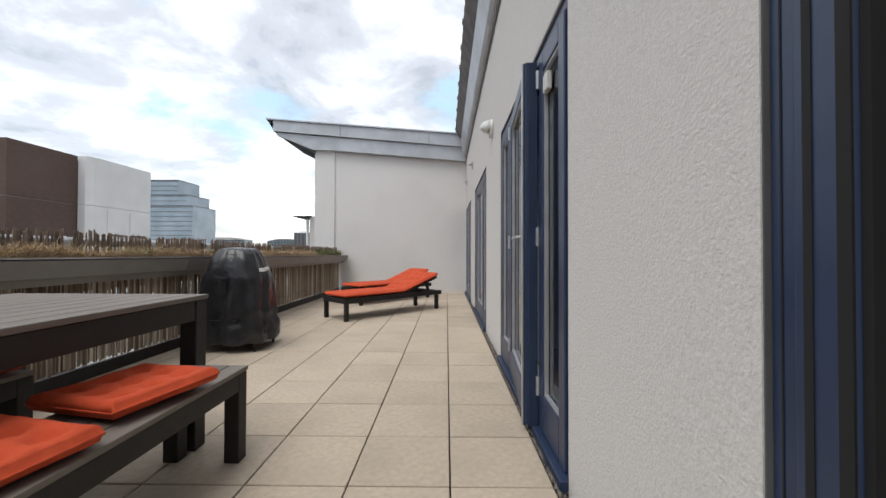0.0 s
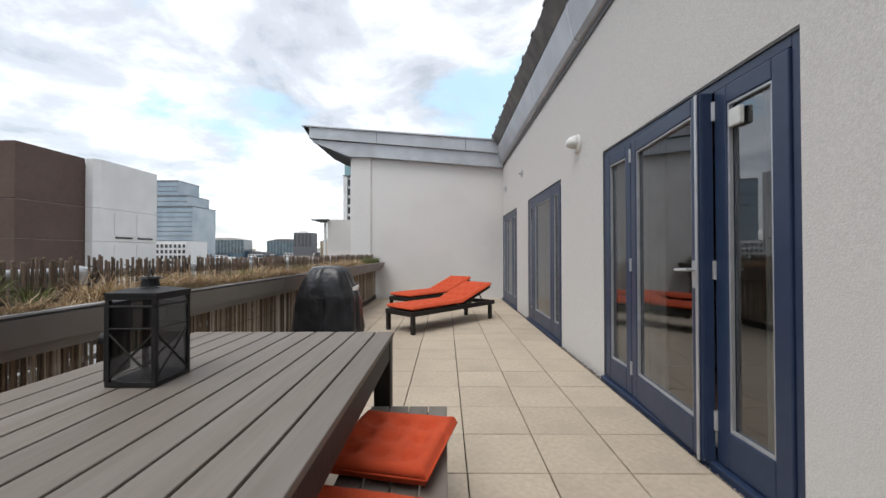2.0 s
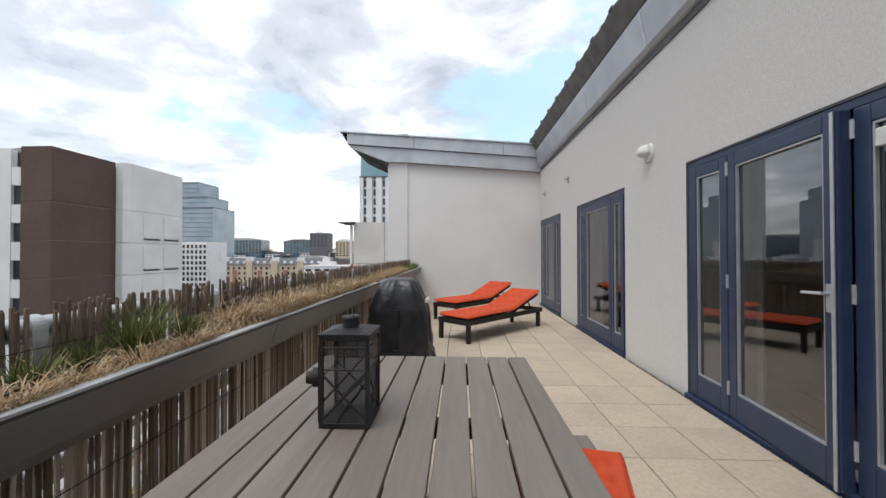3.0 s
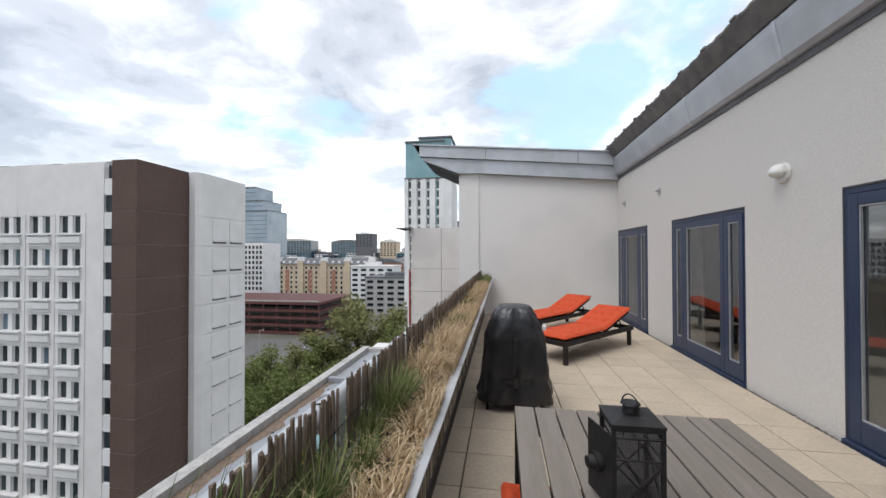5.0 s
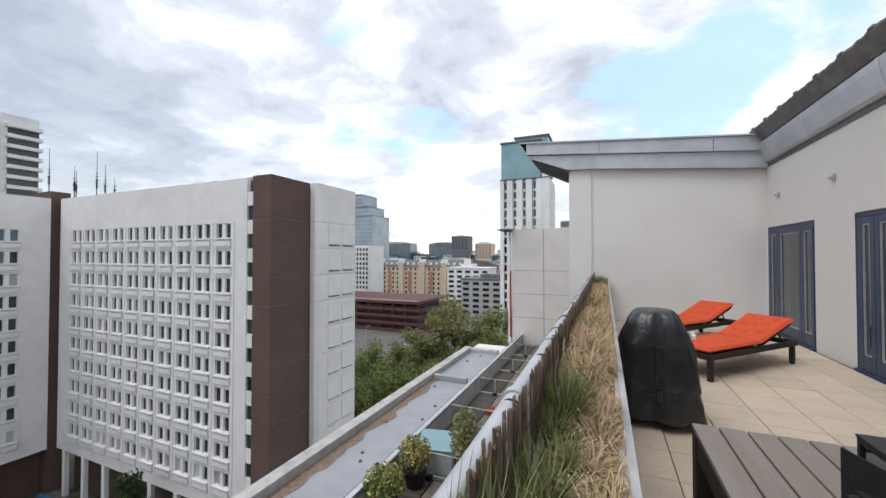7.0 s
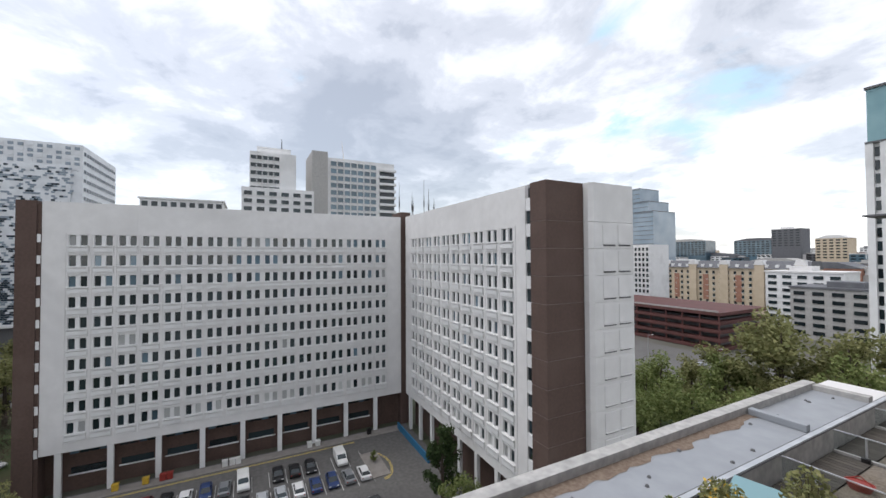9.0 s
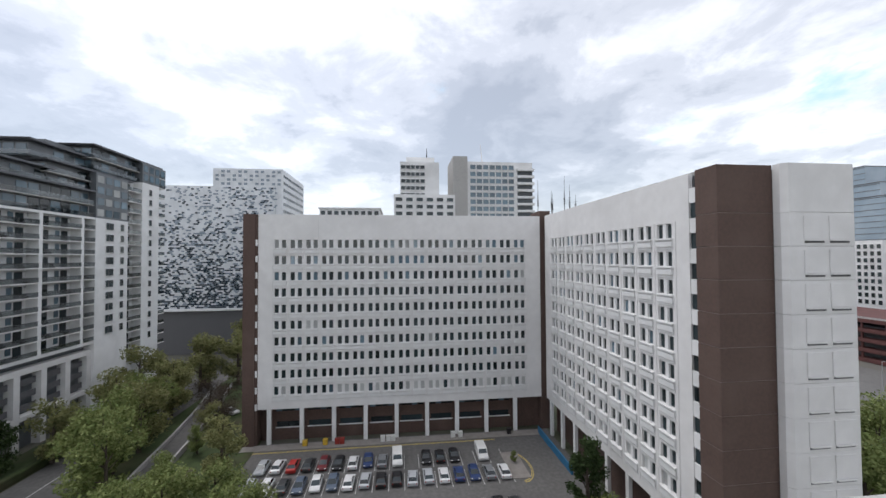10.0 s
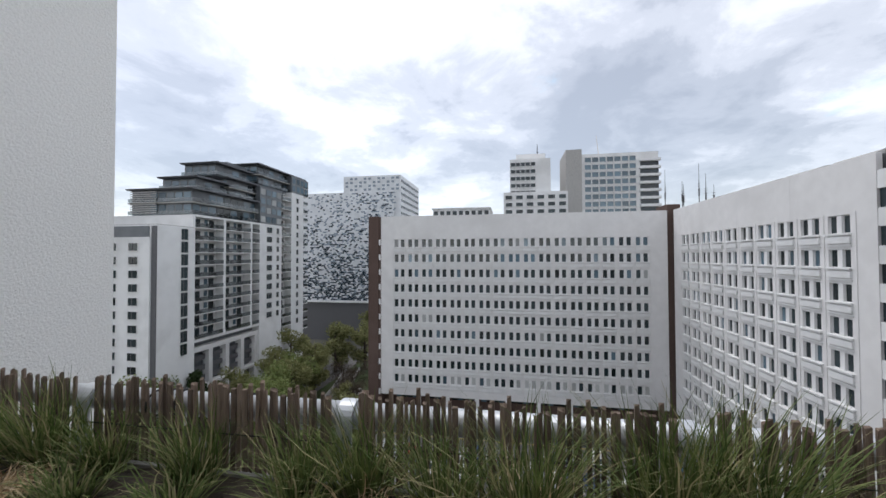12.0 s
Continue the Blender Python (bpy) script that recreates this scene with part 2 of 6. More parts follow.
M["bark"] = mat("bark", (0.09, 0.07, 0.055), (0.05, 0.04, 0.03), 6, 0.95, bump=0.8, bscale=12)
M["asphalt"] = mat("asphalt", (0.14, 0.135, 0.13), (0.105, 0.102, 0.098), 1.5, 0.9, bump=0.3, bscale=30, stain=(0.085, 0.082, 0.08), sscale=0.08)
M["ground"] = mat("city_ground", (0.125, 0.118, 0.105), (0.09, 0.09, 0.065), 0.03, 0.95, stain=(0.05, 0.065, 0.03), sscale=0.012)
M["verge"] = mat("verge_grass", (0.05, 0.075, 0.025), (0.035, 0.05, 0.018), 0.5, 0.95, stain=(0.07, 0.06, 0.035), sscale=0.15)
M["paving"] = mat("light_paving", (0.27, 0.25, 0.23), (0.22, 0.2, 0.185), 0.8, 0.9)
M["paintline"] = mat("road_paint", (0.6, 0.6, 0.58), None, 4, 0.7)
M["yellowline"] = mat("yellow_road_paint", (0.55, 0.42, 0.12), None, 4, 0.7)
M["conc"] = mat("pale_concrete_panel", (0.70, 0.69, 0.68), (0.65, 0.64, 0.63), 0.6, 0.85, bump=0.1, bscale=6, stain=(0.60, 0.59, 0.58), sscale=0.14)
M["conc2"] = mat("pale_panel_far", (0.76, 0.76, 0.755), (0.72, 0.72, 0.715), 0.4, 0.85, stain=(0.56, 0.56, 0.55), sscale=0.1)
M["brick"] = mat("brown_brick", (0.105, 0.068, 0.056), (0.088, 0.058, 0.048), 2.5, 0.9, bump=0.15, bscale=10, stain=(0.12, 0.082, 0.068), sscale=0.25)
M["brickline"] = mat("brick_course", (0.23, 0.18, 0.158), None, 3, 0.9)
M["glassdark"] = mat("window_glass_dark", (0.012, 0.02, 0.024), (0.02, 0.032, 0.036), 0.15, 0.06, spec=0.6, rnd=0.5)
# blue glazing; on the office block its colour stands for reflected sky
M["glassblue"] = mat("blue_glass_and_painted_sky", (0.06, 0.10, 0.13), (0.10, 0.16, 0.2), 0.12, 0.06, spec=0.8, rnd=0.4)
M["smoked"] = mat("smoked_balustrade_glass", (0.05, 0.055, 0.058), (0.08, 0.085, 0.088), 0.3, 0.12, spec=0.5)
M["paleglass"] = mat("pale_blue_glazing", (0.20, 0.27, 0.33), (0.29, 0.36, 0.42), 0.06, 0.12, spec=0.8)
M["teal"] = mat("teal_cladding_glass", (0.16, 0.30, 0.33), (0.22, 0.37, 0.40), 0.15, 0.15, spec=0.6)
M["blind"] = mat("window_blind", (0.42, 0.43, 0.42), None, 0.5, 0.7, rnd=0.3)
# buff brick paled: distance haze is mixed into the colour
M["yellowbrick"] = mat("hazed_buff_brick", (0.56, 0.47, 0.35), (0.50, 0.41, 0.30), 0.3, 0.9)
M["redbrick"] = mat("red_brick", (0.36, 0.19, 0.13), (0.30, 0.15, 0.11), 0.4, 0.9)
# slate lightened the same way, haze of the far roofs painted in
M["slate"] = mat("hazed_slate", (0.14, 0.145, 0.155), (0.11, 0.112, 0.125), 0.5, 0.7)
M["redsteel"] = mat("red_parking_deck", (0.12, 0.045, 0.040), (0.085, 0.035, 0.032), 0.4, 0.7)
M["membrane"] = mat("grey_roof_membrane", (0.29, 0.305, 0.325), (0.25, 0.265, 0.285), 2, 0.45, bump=0.1, bscale=8, stain=(0.26, 0.27, 0.29), sscale=0.9)
M["mud"] = mat("leaf_mould", (0.14, 0.10, 0.075), (0.22, 0.17, 0.13), 14, 0.95, bump=0.8, bscale=50)
M["deckdark"] = mat("dark_roof_felt", (0.075, 0.068, 0.06), (0.055, 0.05, 0.045), 3, 0.9, bump=0.3, bscale=30, stain=(0.12, 0.105, 0.085), sscale=1.1)
M["coping"] = mat("stone_coping", (0.46, 0.45, 0.43), (0.36, 0.35, 0.34), 6, 0.9, bump=0.3, bscale=30, stain=(0.25, 0.25, 0.24), sscale=2)
M["redpaint"] = mat("red_paint", (0.30, 0.04, 0.03), None, 4, 0.5)
M["rubber"] = mat("tyre_rubber", (0.015, 0.015, 0.015), None, 6, 0.85)
M["curtain"] = mat("pale_curtain", (0.60, 0.58, 0.54), (0.5, 0.48, 0.45), 5, 0.9)
M["floorwood"] = mat("interior_oak", (0.20, 0.12, 0.07), (0.15, 0.09, 0.05), 4, 0.5, stretch=(8, 1, 1))
M["inwall"] = mat("interior_wall", (0.62, 0.61, 0.58), None, 3, 0.9)
M["bluetarp"] = mat("blue_barrier", (0.03, 0.16, 0.30), None, 1, 0.6)
M["yellowbox"] = mat("yellow_plastic", (0.65, 0.42, 0.05), None, 2, 0.5)
M["glass"] = glass_mat("door_glass", (0.56, 0.60, 0.59), 2.3)
M["balcony_glass"] = glass_mat("grey_balcony_glass", (0.50, 0.53, 0.53), flat=0.10)
M["lantern_glass"] = glass_mat("smoky_lantern_glass", (0.62, 0.63, 0.65), flat=0.06)
M["clear"] = glass_mat("thin_glass", (0.90, 0.93, 0.93), flat=0.05)
M["cubew"] = mat("cube_white_panel", (0.72, 0.74, 0.76), None, 0.4, 0.5)
M["cubem"] = mat("cube_mid_panel", (0.26, 0.31, 0.36), None, 0.4, 0.35)
M["cubed"] = mat("cube_dark_panel", (0.03, 0.045, 0.06), None, 0.4, 0.25)


# ---------------------------------------------------------------- geometry helpers
class Geo:
    """Collects boxes, prisms and tubes into one mesh."""

    def __init__(self):
        self.v, self.f, self.m = [], [], []

    def face(self, pts, mi=0):
        k = len(self.v)
        self.v += [tuple(p) for p in pts]
        self.f.append(tuple(range(k, k + len(pts))))
        self.m.append(mi)
        return self

    def hexa(self, p, mi=0):
        """Eight corners: four below, four above, both counter-clockwise from above."""
        k = len(self.v)
        self.v += [tuple(q) for q in p]
        for f in ((3, 2, 1, 0), (4, 5, 6, 7), (0, 1, 5, 4), (1, 2, 6, 5), (2, 3, 7, 6), (3, 0, 4, 7)):
            self.f.append(tuple(k + i for i in f))
            self.m.append(mi)
        return self

    def box(self, x0, x1, y0, y1, z0, z1, mi=0):
        return self.hexa([(x0, y0, z0), (x1, y0, z0), (x1, y1, z0), (x0, y1, z0), (x0, y0, z1), (x1, y0, z1), (x1, y1, z1), (x0, y1, z1)], mi)

    def prism(self, profile, axis, a, b, mi=0):
        """A closed outline (two coordinates of the other axes, in order) pulled along an axis from a to b."""
        k, n = len(self.v), len(profile)
        for t in (a, b):
            for u, w in profile:
                self.v.append({"x": (t, u, w), "y": (u, t, w), "z": (u, w, t)}[axis])
        for i in range(n):
            j = (i + 1) % n
            self.f.append((k + i, k + j, k + n + j, k + n + i))
            self.m.append(mi)
        self.f += [tuple(k + i for i in reversed(range(n))), tuple(k + n + i for i in range(n))]
        self.m += [mi, mi]
        return self

    def tube(self, p0, p1, r0, r1=None, n=8, mi=0, caps=True):
        p0, p1 = Vector(p0), Vector(p1)
        r1 = r0 if r1 is None else r1
        d = (p1 - p0).normalized()
        a = d.orthogonal().normalized()
        b = d.cross(a)
        k = len(self.v)
        for p, r in ((p0, r0), (p1, r1)):
            for i in range(n):
                t = 2 * math.pi * i / n
                self.v.append(tuple(p + a * (r * math.cos(t)) + b * (r * math.sin(t))))
        for i in range(n):
            j = (i + 1) % n
            self.f.append((k + i, k + j, k + n + j, k + n + i))
            self.m.append(mi)
        if caps:
            self.f += [tuple(k + i for i in reversed(range(n))), tuple(k + n + i for i in range(n))]
            self.m += [mi, mi]
        return self

    def rings(self, rows, mi=0, closed=True, caps=True):
        """Skin over rows of points, each row with as many points."""
        k, n = len(self.v), len(rows[0])
        for r in rows:
            self.v += [tuple(p) for p in r]
        for a in range(len(rows) - 1):
            for i in range(n if closed else n - 1):
                j = (i + 1) % n
                self.f.append((k + a * n + i, k + a * n + j, k + (a + 1) * n + j, k + (a + 1) * n + i))
                self.m.append(mi)
        if caps and closed:
            self.f += [tuple(k + i for i in reversed(range(n))), tuple(k + (len(rows) - 1) * n + i for i in range(n))]
            self.m += [mi, mi]
        return self

    def mesh(self, name, mats, smooth=False, bevel=0.0, seg=2):
        me = bpy.data.meshes.new(name)
        me.from_pydata(self.v, [], self.f)
        for m in mats:
            me.materials.append(m)
        me.polygons.foreach_set("material_index", self.m)
        bm = bmesh.new()
        bm.from_mesh(me)
        if 1 < len(self.f) < 4000:
            bmesh.ops.recalc_face_normals(bm, faces=bm.faces)
        if bevel:
            bmesh.ops.bevel(bm, geom=list(bm.edges), offset=bevel, segments=seg, affect="EDGES", profile=0.5)
        bm.to_mesh(me)
        bm.free()
        if smooth:
            me.polygons.foreach_set("use_smooth", [True] * len(me.polygons))
        me.update()
        return me

    def ob(self, name, mats, parent=None, smooth=False, bevel=0.0, label=""):
        if not isinstance(mats, (list, tuple)):
            mats = [mats]
        o = new(name, self.mesh(name, mats, smooth, bevel))
        if parent:
            o.parent = parent
        if label:
            o["label"] = label
        return o


def structure(ob):
    return tagged(ob, kind="structure")


def empty(name, label, category, group="", m=None):
    e = new(name)
    e.empty_display_size = 0.1
    if m is not None:
        e.matrix_basis = m
    return tagged(e, label, category, group)


def share(name, mesh, parent, m):
    o = new(name, mesh)
    o.parent = parent
    o.matrix_basis = m
    return o


# ---------------------------------------------------------------- terrace: floor, walls, roofs
GROUND = -37.3
XW = 0.55                         # face of the east wall
OPEN = [(-1.25, 0.69), (1.64, 3.58), (4.84, 6.75), (7.80, 9.66)]     # openings in the east wall, along y
TOP = 2.06

floor = structure(Geo().box(-2.79, 0.62, -3.9, 9.7, -3.05, -0.03).ob("floor", M["joint"]))

g = Geo()
edges = [-3.9] + [v for o in OPEN for v in o] + [9.7]
for a, b in zip(edges[::2], edges[1::2]):
    g.box(XW, XW + 0.32, a, b, -0.35, 3.5)
for a, b in OPEN:
    g.box(XW, XW + 0.32, a, b, TOP + 0.015, 3.5)
    g.box(XW + 0.1, XW + 0.32, a, b, -0.35, -0.02)
wall_east = structure(g.ob("wall_east", M["render"]))

# end wall with its pier, and the wall behind the camera
g = Geo()
g.hexa([(-2.8, 9.7, -0.3), (0.9, 9.7, -0.3), (0.9, 10.0, -0.3), (-2.8, 10.0, -0.3), (-2.8, 9.7, 3.62), (0.9, 9.7, 3.4), (0.9, 10.0, 3.4), (-2.8, 10.0, 3.62)])
wall_north = structure(g.ob("wall_north", M["render2"]))
structure(Geo().box(-3.3, -2.79, 9.66, 14.0, -3.0, 3.7).ob("pier_north", M["render2"], bevel=0.01))
structure(Geo().box(-4.94, 0.9, -4.3, -3.9, -3.0, 5.5).ob("wall_south", M["render3"], bevel=0.012))

# interior seen through the panes
structure(Geo().box(0.88, 5.0, -2.0, 10.0, -0.3, 0.0).ob("floor_inside", M["floorwood"]))
g = Geo().box(5.0, 5.2, -2.0, 10.0, 0, 3.4)
g.box(0.88, 5.0, 3.95, 4.1, 0, 3.4).box(0.88, 5.0, 7.2, 7.35, 0, 3.4).box(0.88, 5.2, 10.0, 10.2, 0, 3.4).box(0.88, 5.2, -2.2, -2.0, 0, 3.4)
structure(g.ob("wall_inside", M["inwall"]))
structure(Geo().box(0.88, 5.2, -2.2, 10.2, 2.6, 2.75).ob("ceiling_inside", M["inwall"]))

# eaves over the east wall: metal gutter band, then the edge of the ribbed roof sheet
g = Geo()
g.prism([(0.60, 3.36), (0.505, 3.38), (0.47, 3.42), (0.41, 3.70), (0.40, 3.79), (0.60, 3.82)], "y", -3.9, 9.62, 0)
gutter = structure(g.ob("gutter", M["zinc"]))
for yy in np.arange(-3.23, 9.6, 1.83):
    Geo().prism([(0.60, 3.355), (0.502, 3.375), (0.466, 3.418), (0.406, 3.70), (0.396, 3.793), (0.60, 3.82)], "y", yy, yy + 0.05).ob("joint_strap", M["alu"], gutter)
# dark strip on the wall paints the gutter's shadow line
Geo().box(0.535, 0.545, -3.9, 9.6, 3.30, 3.37).ob("shadow_strip", M["soffit"], gutter)
rows = []
ys = np.arange(-4.3, 10.4, 0.05)
under, over = [], []
for i, yy in enumerate(ys):
    w = 0.004 * (1 if (i // 2) % 2 else -1)
    under.append((yy, w))
g = Geo()
lo = [[(0.52, y, 3.80), (0.40, y, 3.82 + w * .4), (0.27 - w * .6, y, 4.03 + w)] for y, w in under]
hi = [[(0.27 - w * .6, y, 4.06 + w), (1.5, y, 4.35 + w), (6.0, y, 5.4 + w)] for y, w in under]
g.rings([a + b for a, b in zip(lo, hi)], closed=False)
structure(g.ob("roof_east", M["roofdark"]))
tab = Geo()
for k in range(22):
    y = -3.6 + k * 0.62
    tab.box(0.255, 0.31, y, y + 0.10, 4.055, 4.085)
structure(tab.ob("roof_clips", M["roofdark"]))

# roof of the far wing: two metal fascia bands, tip overhanging to the west, sloped soffit
g = Geo()
up = [(-4.45, 4.30), (0.70, 3.90)]
g.prism([(-4.30, 4.03), (0.62, 3.62), (0.62, 3.92), (-4.30, 4.30)], "y", 9.50, 9.62, 0)
g.prism([(-4.22, 3.94), (-3.3, 3.57), (-2.8, 3.56), (0.60, 3.28), (0.60, 3.60), (-4.26, 4.01)], "y", 9.56, 9.66, 0)
for xx in (-2.62, -0.4):
    g.prism([(xx, 3.9 - (xx + 2.62) * .085), (xx + .012, 3.9 - (xx + 2.62) * .085), (xx + .012, 4.155 - (xx + 2.62) * .085), (xx, 4.155 - (xx + 2.62) * .085)], "y", 9.492, 9.5, 1)
g.prism([(-4.47, 4.315), (0.9, 3.90), (0.9, 3.93), (-4.47, 4.345)], "y", 9.46, 11.4, 0)
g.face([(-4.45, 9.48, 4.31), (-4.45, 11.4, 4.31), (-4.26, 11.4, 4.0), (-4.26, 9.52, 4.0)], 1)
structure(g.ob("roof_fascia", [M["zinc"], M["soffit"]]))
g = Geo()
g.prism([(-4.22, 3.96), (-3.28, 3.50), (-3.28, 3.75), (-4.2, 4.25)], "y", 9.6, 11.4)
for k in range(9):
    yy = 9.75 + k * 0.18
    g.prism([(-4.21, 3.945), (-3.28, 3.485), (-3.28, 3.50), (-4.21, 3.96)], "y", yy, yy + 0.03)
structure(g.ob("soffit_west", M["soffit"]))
structure(Geo().box(-3.3, 5, 14.0, 19.2, -3, 3.2).ob("wall_far_wing", M["render2"]))


# ---------------------------------------------------------------- glazed doors and windows
def leaf(parent, y0, y1, z0, z1, x, name="door_leaf", rail=0.19, stile=0.085, handle=False, beadm="alu"):
    """A blue leaf of stiles and rails round one pane; x is its outer face."""
    t = 0.06
    g = Geo()
    g.box(x, x + t, y0, y0 + stile, z0, z1).box(x, x + t, y1 - stile, y1, z0, z1)
    g.box(x, x + t, y0 + stile, y1 - stile, z0, z0 + rail).box(x, x + t, y0 + stile, y1 - stile, z1 - stile * 1.1, z1)
    lf = g.ob(name, M["blue"], parent, bevel=0.006)
    a, b, c, d = y0 + stile, y1 - stile, z0 + rail, z1 - stile * 1.1
    p = Geo().face([(x + 0.03, b, c), (x + 0.03, a, c), (x + 0.03, a, d), (x + 0.03, b, d)]).ob("pane", M["glass"], lf)
    p.visible_shadow = False
    bead = Geo()
    bead.box(x + 0.008, x + 0.027, a, b, c, c + 0.012).box(x + 0.008, x + 0.027, a, b, d - 0.012, d)
    bead.box(x + 0.008, x + 0.027, a, a + 0.012, c + 0.012, d - 0.012).box(x + 0.008, x + 0.027, b - 0.012, b, c + 0.012, d - 0.012)
    bead.ob("glazing_bead", M[beadm], lf)
    if handle:
        hg = Geo()
        hy = y0 + stile * 0.5
        hg.box(x - 0.012, x - 0.001, hy - 0.016, hy + 0.016, 0.95, 1.10)
        hg.tube((x - 0.01, hy, 1.05), (x - 0.055, hy, 1.05), 0.009).tube((x - 0.05, hy - 0.01, 1.05), (x - 0.05, hy + 0.12, 1.045), 0.009)
        hg.ob("handle", M["alu"], lf, label="brushed metal lever handle")
    return lf


def unit(name, y0, y1, cuts, label, category, open_leaf=None, beadm="alu"):
    """A frame in its opening, with leaves between the cuts."""
    e = empty(name, label, category)
    x = XW + 0.012
    g = Geo()
    g.box(x, x + 0.1, y0 + 0.004, y0 + 0.05, 0, TOP).box(x, x + 0.1, y1 - 0.05, y1 - 0.004, 0, TOP)
    g.box(x, x + 0.1, y0 + 0.05, y1 - 0.05, TOP - 0.05, TOP).box(x - 0.045, x + 0.1, y0 + 0.004, y1 - 0.004, -0.02, 0.03)
    g.ob("frame", M["blue"], e, bevel=0.004)
    s = Geo()
    s.box(XW + 0.003, x + .02, y0 - 0.001, y0 + 0.003, 0, TOP).box(XW + 0.003, x + .02, y1 - 0.003, y1 + 0.001, 0, TOP).box(XW + 0.003, x + .02, y0 + 0.004, y1 - 0.004, TOP + 0.001, TOP + 0.014)
    s.ob("sealant_strip", M["soffit"], e)
    cs = [y0 + 0.05] + list(cuts) + [y1 - 0.05]
    for i, (a, b) in enumerate(zip(cs, cs[1:])):
        lf = leaf(e, a + 0.004, b - 0.004, 0.035, TOP - 0.055, x - 0.012, handle=(open_leaf == i), beadm=beadm)
        if open_leaf == i:
            hinge = b - 0.004
            lf.matrix_basis = Matrix.Translation((x, hinge, 0)) @ Matrix.Rotation(radians(-4.5), 4, "Z") @ Matrix.Translation((-x, -hinge, 0))
    return structure(e)


d1 = unit("door_1", 1.64, 3.58, [2.14, 3.06], "dark blue glazed terrace door standing slightly open", "door", 1)
strip = Geo()
strip.box(0.462, 0.472, 2.152, 2.170, 0.03, 2.0).box(0.488, 0.496, 2.149, 2.167, 0.03, 2.0)
Geo().box(0.498, 0.545, 2.142, 2.158, 0.03, 2.0).box(0.473, 0.487, 2.150, 2.160, 0.03, 2.0).ob("edge_cover", M["blue"], d1)
strip.ob("edge_profile", M["alu"], d1, bevel=0.003, label="bare aluminium edge profiles")
hg = Geo()
for zz in (0.2, 1.0, 1.85):
    for yy in (3.055, 2.135):
        hg.tube((0.545, yy, zz), (0.545, yy, zz + 0.1), 0.011)
hg.ob("hinge", M["alu"], d1)
Geo().box(0.545, 0.573, 1.955, 2.03, 1.78, 1.87).ob("sensor_box", M["white"], d1, bevel=0.006, label="small white sensor box")
unit("window_2", 4.84, 6.75, [5.28, 6.36], "dark blue framed glazed door set in the rendered wall", "window")
unit("window_3", 7.80, 9.66, [8.28, 9.2], "dark blue framed glazed door near the end wall", "window")
d0 = unit("door_0", -1.25, 0.69, [-0.3], "dark blue sliding terrace door beside the rendered wall", "door", beadm="rubber")
for a, b, xx in ((0.604, 0.617, XW - 0.002), (0.553, 0.571, XW - 0.002), (0.664, 0.667, XW + 0.0105)):
    Geo().box(xx, xx + 0.004, a, b, 0.04, TOP - 0.06).ob("gasket", M["rubber"], d0, label="black rubber gasket line")


def curtain(y0, y1, x, label):
    pts = []
    n = 40
    for i in range(n + 1):
        y = y0 + (y1 - y0) * i / n
        pts.append((x + 0.022 * math.sin(i * 1.3) + 0.008 * math.sin(i * 2.9), y))
    g = Geo()
    g.rings([[(px, y, 0.04), (px, y, 2.35)] for px, y in pts] + [[(px + 0.006, y, 0.04), (px + 0.006, y, 2.35)] for px, y in reversed(pts)], closed=False)
    return tagged(g.ob("curtain", M["curtain"], smooth=True), label, "curtain", "curtains behind the doors")


curtain(3.12, 3.55, 0.85, "pale full-length curtain gathered behind the glass door")
curtain(1.95, 2.15, 0.84, "pale full-length curtain gathered behind the glass door")
curtain(6.42, 6.72, 0.86, "pale full-length curtain gathered behind the glass door")
curtain(0.35, 0.70, 0.88, "pale full-length curtain gathered behind the glass door")


def wall_lamp():
    e = empty("wall_lamp", "white half-round bulkhead lamp on the rendered wall", "wall lamp", m=pose(XW, 4.22, 2.33))
    Geo().tube((-0.004, 0, 0), (-0.035, 0, 0), 0.10, 0.095, 20).ob("base_plate", M["white"], e, smooth=False)
    rows = []
    for a in range(7):
        t = math.pi / 2 * a / 6
        rr, dx = 0.088 * math.cos(t), -0.035 - 0.10 * math.sin(t)
        rows.append([(dx, max(rr, .004) * math.cos(2 * math.pi * i / 20), max(rr, .004) * math.sin(2 * math.pi * i / 20) * (1.0 if math.sin(2 * math.pi * i / 20) > 0 else 0.55)) for i in range(20)])
    Geo().rings(rows).ob("hood", M["white"], e, smooth=True)
    return e


wall_lamp()
for yy, zz in ((7.2, 2.63), (9.1, 2.66)):
    e = empty("wall_spout", "small grey bracket fixed high on the wall", "bracket", "wall brackets", pose(XW, yy, zz))
    Geo().box(-0.03, -0.003, -0.03, 0.03, -0.06, 0.06).ob("plate", M["alu"], e, bevel=0.004)
    Geo().tube((-0.03, 0, 0.02), (-0.075, 0, 0.0), 0.018, 0.022, 10).ob("nozzle", M["zinc"], e)


# ---------------------------------------------------------------- planter trough, fence, rail
YA, YB = -3.88, 9.66
trough = empty("planter_trough", "long grey metal planter trough with reed screen along the terrace edge", "planter")
FZ = 0.79                        # lower edge of the trough fascia
joints = [YA, -2.94, -1.27] + [0.40 + 1.67 * k for k in range(6)] + [YB]
for a, b in zip(joints, joints[1:]):
    Geo().prism([(-2.487, FZ), (-2.470, FZ + 0.004), (-2.433, 0.905), (-2.45, 0.915), (-2.468, 0.90)], "y", a + 0.003, b - 0.003).ob("fascia_panel", M["trough"], trough)
for a, b in zip(joints, joints[1:]):
    Geo().box(-2.470, -2.428, a + 0.004, b - 0.004, 0.917, 0.925).ob("rim", M["troughtop"], trough, label="pale folded metal rim")
